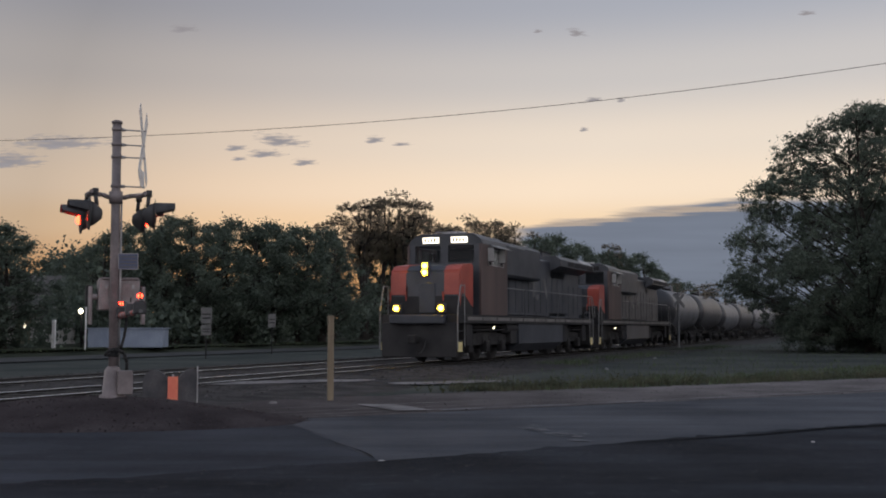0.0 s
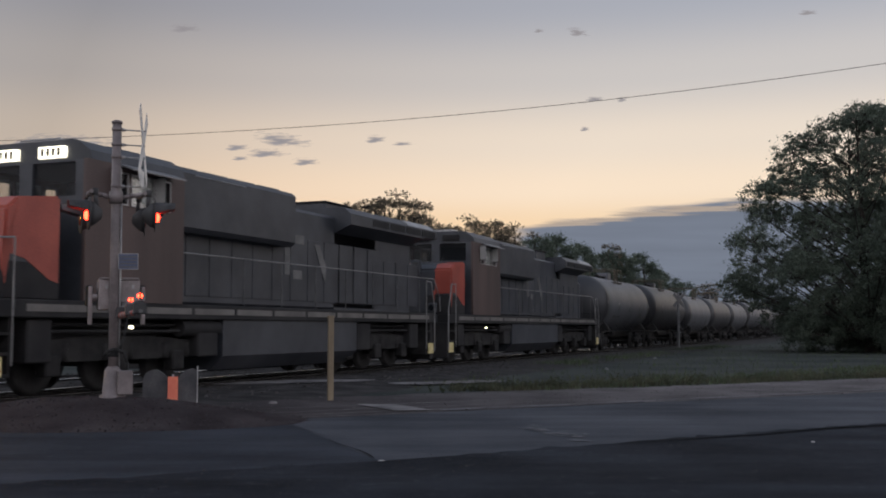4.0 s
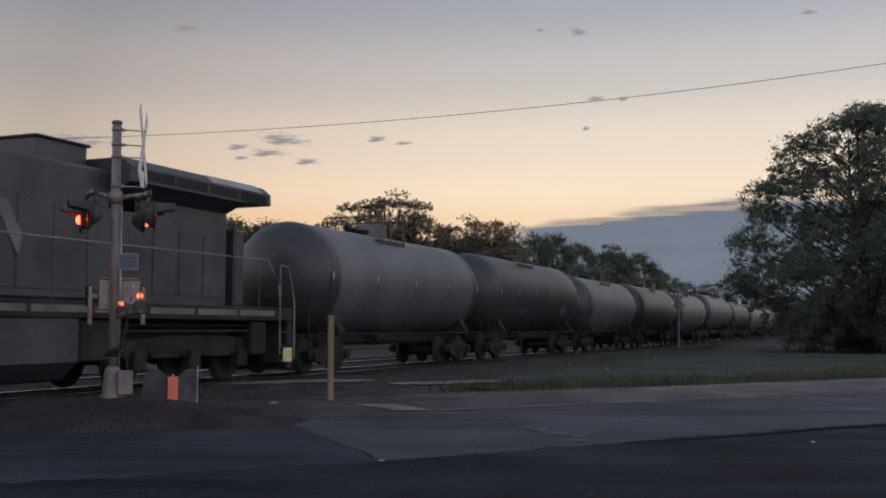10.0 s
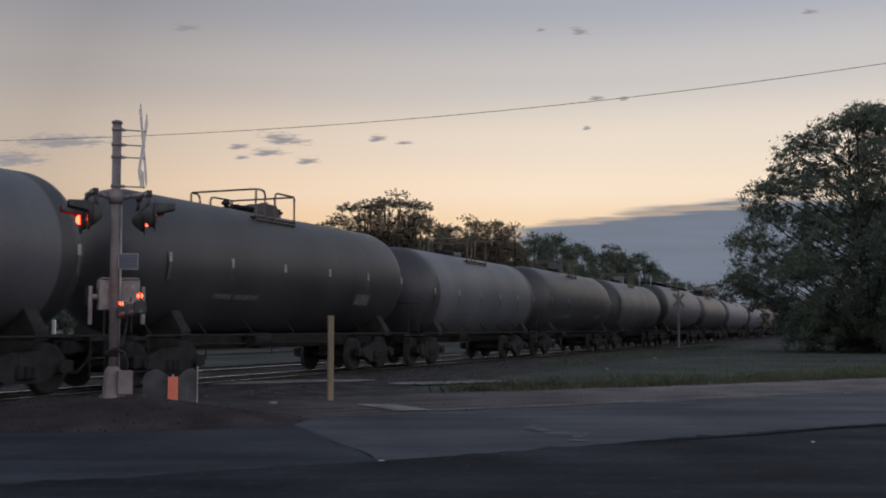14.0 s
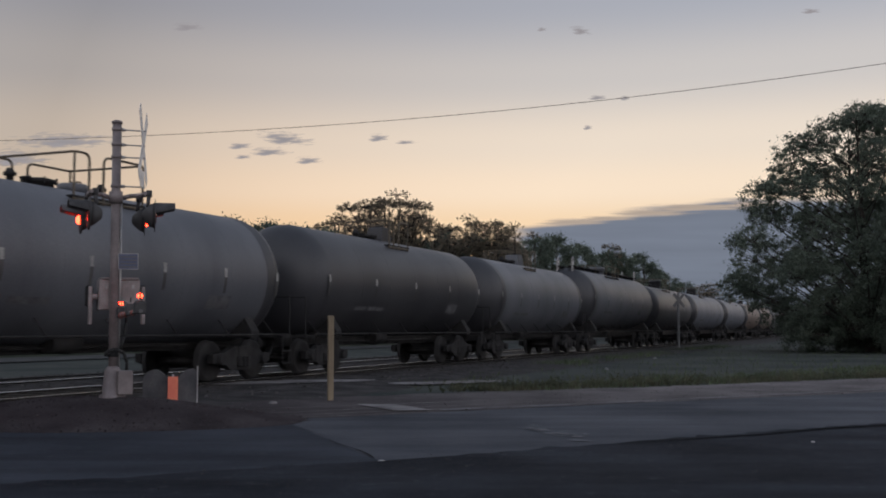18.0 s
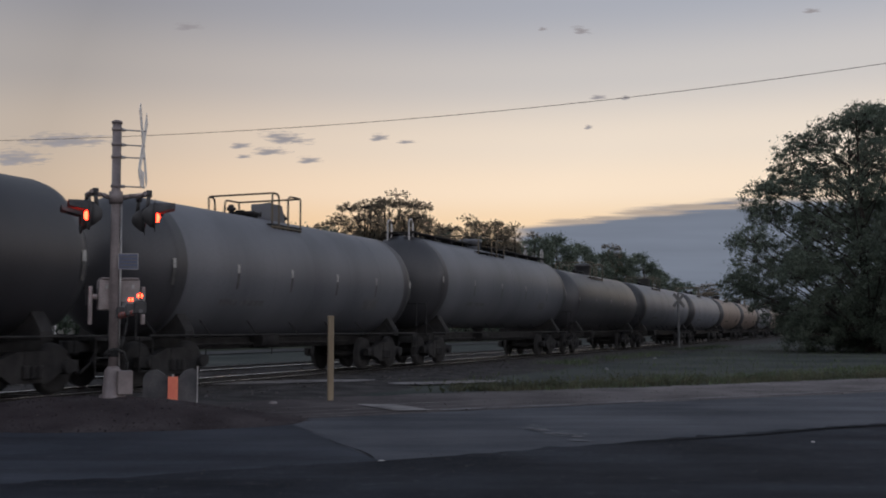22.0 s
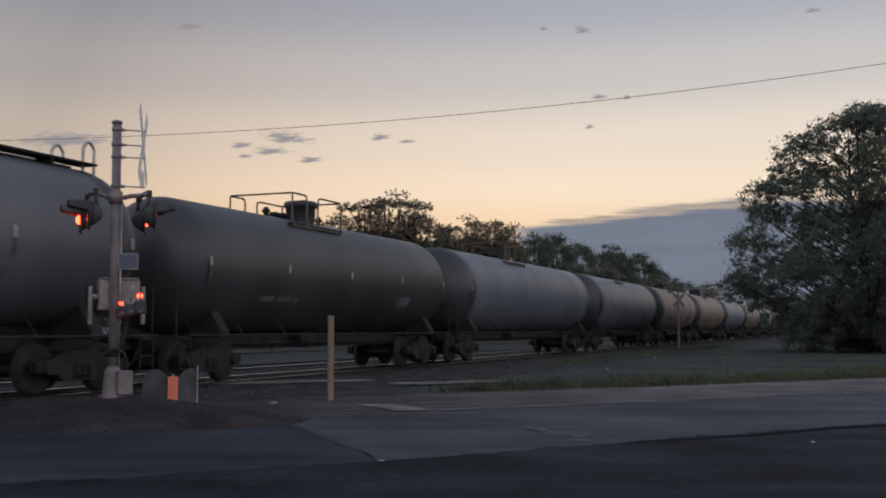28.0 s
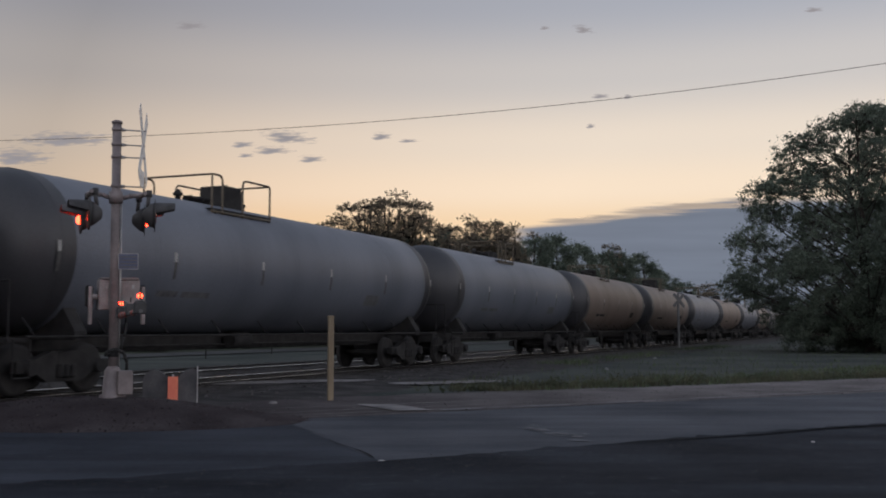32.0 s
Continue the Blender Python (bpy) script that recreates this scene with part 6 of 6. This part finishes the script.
def crossing_signal():
    # local x runs with the road to the right and away, local y towards the railway
    s = thing("crossing_signal", "silver railway crossing signal mast with red flashing lamps and lowered gate", "crossing signal", pose(MX, MY, MZ, 0, -0.3, 23))
    part("mast", one_rod((0, 0, 0.0), (0, 0, 4.13), 0.067, seg=20), MASTPAINT, s)
    bm = B()
    lathe(bm, [(4.12, 0.08), (4.15, 0.08), (4.17, 0.04)], "z", 16)
    part("mast_cap", bm, MASTPAINT, s)
    bm = B()
    lathe(bm, [(-0.1, 0.19), (0.03, 0.19), (0.05, 0.15), (0.4, 0.12), (0.46, 0.08)], "z", 16)
    part("base", bm, MASTPAINT, s)
    bm = B()
    lathe(bm, [(0.6, 0.076), (0.61, 0.085), (0.68, 0.085), (0.69, 0.076)], "z", 16)
    part("band", bm, RUBBER, s)
    # crossbuck, seen nearly edge-on, on four bars
    for z in (4.03, 3.80, 3.61, 3.165):
        bm = B()
        rod(bm, (0.05, 0, z), (0.42, 0, z), 0.011, seg=8)
        rod(bm, (0.05, 0, z), (0.13, 0, z), 0.032, 0.02, seg=8)
        part("bracket_bar", bm, GALV, s)
        bm = B()
        lathe(bm, [(z - 0.025, 0.073), (z - 0.02, 0.08), (z + 0.02, 0.08), (z + 0.025, 0.073)], "z", 16)
        part("clamp", bm, MASTPAINT, s)
    for a in (42, -42):
        bm = B()
        box(bm, -0.003, 0.003, -0.11, 0.11, -0.7, 0.7, 0.001)
        part("crossbuck_blade", bm, WHITEPAINT, s, "white reflective crossbuck blade", pose(0.385 + (0.006 if a > 0 else 0.0), 0, 3.80, 0, 0, -14) @ pose(0, 0, 0, a, 0, 0))
    part("track_plate", one_box(-0.004, 0.004, -0.2, 0.2, 3.16, 3.42), WHITEPAINT, s, "white plate below the crossbuck", pose(0.38, 0, 0, 0, 0, -15))
    # arm and lamps
    bm = B()
    pipe(bm, [(-0.42, 0, 3.03), (-0.2, 0, 3.03), (-0.1, 0, 2.99), (0.1, 0, 2.99), (0.2, 0, 3.02), (0.44, 0, 3.05)], 0.035, 8)
    rod(bm, (0, 0, 2.9), (0, 0, 3.08), 0.1, seg=12)
    arm = part("cross_arm", bm, MASTPAINT, s)
    for x in (-0.38, 0.38):
        part("cross_bar", one_rod((x, -0.38, 3.03), (x, 0.38, 3.03), 0.03, seg=8), MASTPAINT, arm)
    for sg in (-1, 1):
        lamp_head(s, sg, -0.36, 1)
        lamp_head(s, sg, 0.36, 0)
    # blue plate with illegible white lines
    plate = part("notice_plate", one_box(0.07, 0.36, -0.1, -0.092, 1.9, 2.14, 0.003), BLUESIGN, s, "blue notice plate with pale lines", pose(0, 0, 0, 0, 0, -16))
    for k in range(4):
        part("legend_bar", one_box(0.09, 0.34, -0.105, -0.101, 1.93 + k * 0.05, 1.945 + k * 0.05), SIGNGREY, plate)
    bm = B()
    for q in ((0.07, 0.36, 1.9, 1.908), (0.07, 0.36, 2.132, 2.14), (0.07, 0.078, 1.908, 2.132), (0.352, 0.36, 1.908, 2.132)):
        box(bm, q[0], q[1], -0.106, -0.1, q[2], q[3])
    part("plate_border", bm, GALV, plate)
    # gate mechanism
    bm = B()
    box(bm, -0.21, 0.39, 0.1, 0.5, 1.30, 1.76, 0.015)
    box(bm, -0.19, 0.37, 0.08, 0.52, 1.76, 1.79, 0.008)
    mech = part("gate_mechanism", bm, ALU, s, "pale metal gate mechanism box")
    for x in (-0.10, 0.22):
        part("door_panel", one_box(x - 0.1, x + 0.12, 0.085, 0.099, 1.36, 1.7, 0.005), ALU, mech)
    for x in (-0.12, 0.07, 0.26):
        part("latch", one_box(x, x + 0.04, 0.065, 0.084, 1.62, 1.68, 0.003), GALV, mech)
    for x in (-0.32, 0.45):
        bm = B()
        box(bm, x - 0.03, x + 0.03, 0.2, 0.3, 1.08, 1.66, 0.01)
        rod(bm, (min(x, -0.18 if x < 0 else 0.37), 0.25, 1.5), (max(x, -0.18 if x < 0 else 0.37), 0.25, 1.5), 0.05, seg=10)
        part("gate_lever", bm, ALU, s)
        bm = B()
        box(bm, x - 0.05, x + 0.05, 0.32, 0.62, 1.36, 1.68, 0.02)
        part("counterweight", bm, STEEL_DARK, s)
    # cables and junction box
    bm = B()
    pipe(bm, [(0.2, 0.2, 1.3), (0.19, 0.05, 1.1), (0.15, -0.05, 0.9), (0.1, -0.06, 0.72)], 0.022, 8)
    part("cable", bm, RUBBER, s, "black flexible cable")
    bm = B()
    pipe(bm, [(-0.12, -0.1, 0.62), (-0.1, -0.13, 0.68), (0.02, -0.13, 0.72), (0.14, -0.12, 0.66), (0.19, -0.1, 0.52), (0.19, -0.08, 0.4)], 0.025, 8)
    part("cable", bm, RUBBER, s)
    part("conduit", one_rod((0.082, -0.03, 0.45), (0.082, -0.03, 2.9), 0.014, seg=8), GALV, s)
    bm = B()
    box(bm, 0.05, 0.27, -0.2, -0.06, 0.04, 0.4, 0.015)
    part("junction_box", bm, MASTPAINT, s, "small pale junction box at the base")
    # lowered gate arm over the road, with three red lamps
    turn = Matrix.Rotation(radians(-23), 3, "Z")
    d = turn @ Vector((1.321, -3.67, 0)).normalized()
    o = turn @ Vector((0.124, -0.13, 0))
    zg, n = 1.21, 12
    bm = B()
    rod(bm, o + d * 0.1 + Vector((0, 0, zg)), o + d * 4.6 + Vector((0, 0, zg)), 0.045, 0.022, seg=8)
    rod(bm, o + d * 0.2 + Vector((0, 0, zg)), Vector((0.2, 0.22, 1.42)), 0.05, 0.06, seg=8)
    gate = part("gate_arm", bm, BAND, s, "red and white striped gate arm")
    for k in range(0, n, 2):
        bm = B()
        a, b = o + d * (0.45 + 4.0 * k / n), o + d * (0.45 + 4.0 * (k + 1) / n)
        r = 0.047 - 0.022 * k / n
        rod(bm, a + Vector((0, 0, zg)), b + Vector((0, 0, zg)), r, r - 0.002, seg=8)
        part("red_stripe", bm, RED, gate)
    for dist, phase in ((0.5, 0), (2.73, 1), (4.4, 2)):
        p = o + d * dist
        bm = B()
        box(bm, p.x - 0.065, p.x + 0.065, p.y - 0.065, p.y + 0.065, zg - 0.03, zg + 0.1, 0.012)
        lathe(bm, [(zg + 0.09, 0.02), (zg + 0.1, 0.058), (zg + 0.112, 0.058), (zg + 0.12, 0.02)], "z", 12, (p.x, p.y, 0))
        hold = part("gate_lamp", bm, SIGNALBLACK, gate)
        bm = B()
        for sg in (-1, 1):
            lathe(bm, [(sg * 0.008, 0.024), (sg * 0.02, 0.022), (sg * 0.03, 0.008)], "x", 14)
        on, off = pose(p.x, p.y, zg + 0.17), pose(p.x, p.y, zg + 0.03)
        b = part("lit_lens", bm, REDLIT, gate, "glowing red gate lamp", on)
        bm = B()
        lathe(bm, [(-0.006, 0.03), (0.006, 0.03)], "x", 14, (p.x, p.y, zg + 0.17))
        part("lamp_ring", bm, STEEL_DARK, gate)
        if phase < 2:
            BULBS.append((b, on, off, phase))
    return s


crossing_signal()

# ---- clouds ----


def cloud_material(name, colour, streak, soft, holes):
    m = bpy.data.materials.new(name)
    m.use_nodes = True
    n, l = m.node_tree.nodes, m.node_tree.links
    n.clear()
    out, mix = n.new("ShaderNodeOutputMaterial"), n.new("ShaderNodeMixShader")
    em, tr = n.new("ShaderNodeEmission"), n.new("ShaderNodeBsdfTransparent")
    tc = n.new("ShaderNodeTexCoord")
    sep = n.new("ShaderNodeSeparateXYZ")
    l.new(tc.outputs["UV"], sep.inputs[0])
    no = n.new("ShaderNodeTexNoise")
    mp = n.new("ShaderNodeMapping")
    mp.inputs["Scale"].default_value = streak
    l.new(tc.outputs["Object"], mp.inputs["Vector"])
    l.new(mp.outputs[0], no.inputs["Vector"])
    no.inputs["Scale"].default_value, no.inputs["Detail"].default_value = 1.0, 7
    tint = n.new("ShaderNodeMix")
    tint.data_type = "RGBA"
    tint.inputs["A"].default_value, tint.inputs["B"].default_value = (*[c * 0.8 for c in colour], 1), (*[c * 1.18 for c in colour], 1)
    l.new(no.outputs["Fac"], tint.inputs["Factor"])
    l.new(tint.outputs["Result"], em.inputs["Color"])
    # distance inwards from the rim is carried by v; noise frays it
    add = n.new("ShaderNodeMath")
    add.operation = "MULTIPLY_ADD"
    add.inputs[1].default_value = holes
    l.new(no.outputs["Fac"], add.inputs[0])
    l.new(sep.outputs["Y"], add.inputs[2])
    mr = n.new("ShaderNodeMapRange")
    mr.interpolation_type = "SMOOTHSTEP"
    mr.inputs["From Min"].default_value, mr.inputs["From Max"].default_value = 0.5 * holes + 0.12, 0.5 * holes + 0.12 + soft
    l.new(add.outputs[0], mr.inputs["Value"])
    l.new(mr.outputs[0], mix.inputs["Fac"])
    l.new(tr.outputs[0], mix.inputs[1])
    l.new(em.outputs[0], mix.inputs[2])
    l.new(mix.outputs[0], out.inputs["Surface"])
    return m


CLOUD = cloud_material("thin_evening_cloud", (0.31, 0.29, 0.305), (0.022, 0.022, 0.14), 0.75, 2.0)
WISP = cloud_material("cloud_wisp", (0.44, 0.36, 0.30), (0.006, 0.006, 0.12), 0.6, 1.6)
BANKCLOUD = cloud_material("cloud_bank_haze", (0.18, 0.206, 0.262), (0.0016, 0.003, 0.03), 0.6, 1.3)
CLOUDS = []
FAR = 3000.0


def cloud(px, py, w, h, lean=0.0, material=None):
    """A thin lens of cloud far off; v runs from 0 at its rim to 1 in its middle."""
    x, z = sky_place(px, py, FAR)
    hw, hh = w / 1866 * FAR / 2 * 1.35, h / 1866 * FAR / 2 * 1.5
    me = bpy.data.meshes.new("cloud")
    vs, fs, uv = [(0, 0, 0)], [], [1.0]
    n, rings = 32, 6
    for k in range(1, rings + 1):
        for i in range(n):
            a = 2 * math.pi * i / n
            f = k / rings
            xx, zz = hw * f * math.cos(a), hh * f * math.sin(a) * (0.6 if math.sin(a) < 0 else 1.2)
            vs.append((xx, 12 * (1 - f) * math.sin(a * 2), zz + lean * xx))
            uv.append(1 - f)
    for i in range(n):
        fs.append((0, 1 + i, 1 + (i + 1) % n))
    for k in range(rings - 1):
        for i in range(n):
            a, b = 1 + k * n + i, 1 + k * n + (i + 1) % n
            fs.append((a, a + n, b + n, b))
    me.from_pydata(vs, [], fs)
    lay = me.uv_layers.new(name="rim")
    for lp in me.loops:
        lay.data[lp.index].uv = (0.5, uv[lp.vertex_index])
    me.materials.append(material or CLOUD)
    ob = tagged(new("cloud", me), "small thin grey evening cloud", "cloud", "drifting clouds")
    ob.matrix_basis = pose(x, FAR, z)
    CLOUDS.append((ob, x, z))


for q in ((326, 53, 54, 14), (108, 256, 176, 26), (20, 288, 112, 32), (497, 252, 92, 22, -0.12), (418, 263, 42, 12), (470, 274, 66, 14), (424, 282, 30, 7), (540, 289, 46, 13), (664, 249, 36, 14), (712, 256, 40, 6), (1022, 60, 36, 16, -0.2), (953, 56, 18, 7), (1052, 177, 34, 8), (1100, 178, 16, 9), (1034, 230, 16, 9), (1430, 24, 36, 9)):
    cloud(*q)
for q in ((1235, 372, 200, 13), (1150, 381, 160, 9), (1330, 366, 120, 10), (1010, 398, 130, 9), (1070, 391, 110, 8)):
    cloud(*q, 0.0, WISP)


def cloud_bank():
    """A wide bank low over the horizon, its upper edge rising to the right."""
    me = bpy.data.meshes.new("cloud_bank")
    vs, fs, uv = [], [], []
    d = 3400.0
    cols, rows = 60, 8
    for i in range(cols + 1):
        px = 860 + 1500 * i / cols
        top = 400 - 50 * min(1, max(0, (px - 930) / 380)) - 10
        bottom = 410 + 185 * min(1, max(0, (px - 860) / 120))
        for j in range(rows + 1):
            py = top + (bottom - top) * j / rows
            a = (px - 784) / 1866
            vs.append((a * d, d + 20 * math.sin(i), 1.35 + (582 - py) / 1866 * d))
            edge = (py - top) / 32.0
            left = (px - 880) / 90.0
            uv.append(max(0.0, min(1.0, edge, left)))
    for i in range(cols):
        for j in range(rows):
            a = i * (rows + 1) + j
            fs.append((a, a + 1, a + rows + 2, a + rows + 1))
    me.from_pydata(vs, [], fs)
    lay = me.uv_layers.new(name="rim")
    for lp in me.loops:
        lay.data[lp.index].uv = (0.5, uv[lp.vertex_index])
    me.materials.append(BANKCLOUD)
    return tagged(new("backdrop", me), "blue-grey cloud bank low over the horizon", "cloud bank", "", "structure")


cloud_bank()

# ---- what moves ----


def travelled(t):
    return float(np.interp(t, [q[0] for q in TRAVEL], [q[1] for q in TRAVEL]))


def motions():
    for ob, s in TRAIN:
        walk(ob, [(t, rail_pose(s - d, 0, RAIL_Z)) for t, d in TRAVEL])
    # wheels roll
    for k, (ob, s) in enumerate(TRAIN[:11]):
        for w in ob.children_recursive:
            if w.name.startswith("wheelset"):
                p = w.matrix_basis.translation.copy()
                r = 0.53 if k < 2 else 0.46
                walk(w, [(i / 10, pose(p.x, p.y, p.z, 0, -math.degrees(travelled(i / 10) / r) % 360, 0)) for i in range(321)])
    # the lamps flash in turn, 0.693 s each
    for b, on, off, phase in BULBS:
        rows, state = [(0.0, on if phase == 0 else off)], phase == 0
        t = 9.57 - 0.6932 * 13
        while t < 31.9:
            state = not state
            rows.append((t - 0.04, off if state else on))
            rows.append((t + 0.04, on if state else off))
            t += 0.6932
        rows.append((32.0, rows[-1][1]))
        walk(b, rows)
    for ob, x, z in CLOUDS:
        walk(ob, [(0.0, pose(x, FAR, z)), (32.0, pose(x + 12 / 1866 * FAR, FAR, z + 6 / 1866 * FAR))])


motions()
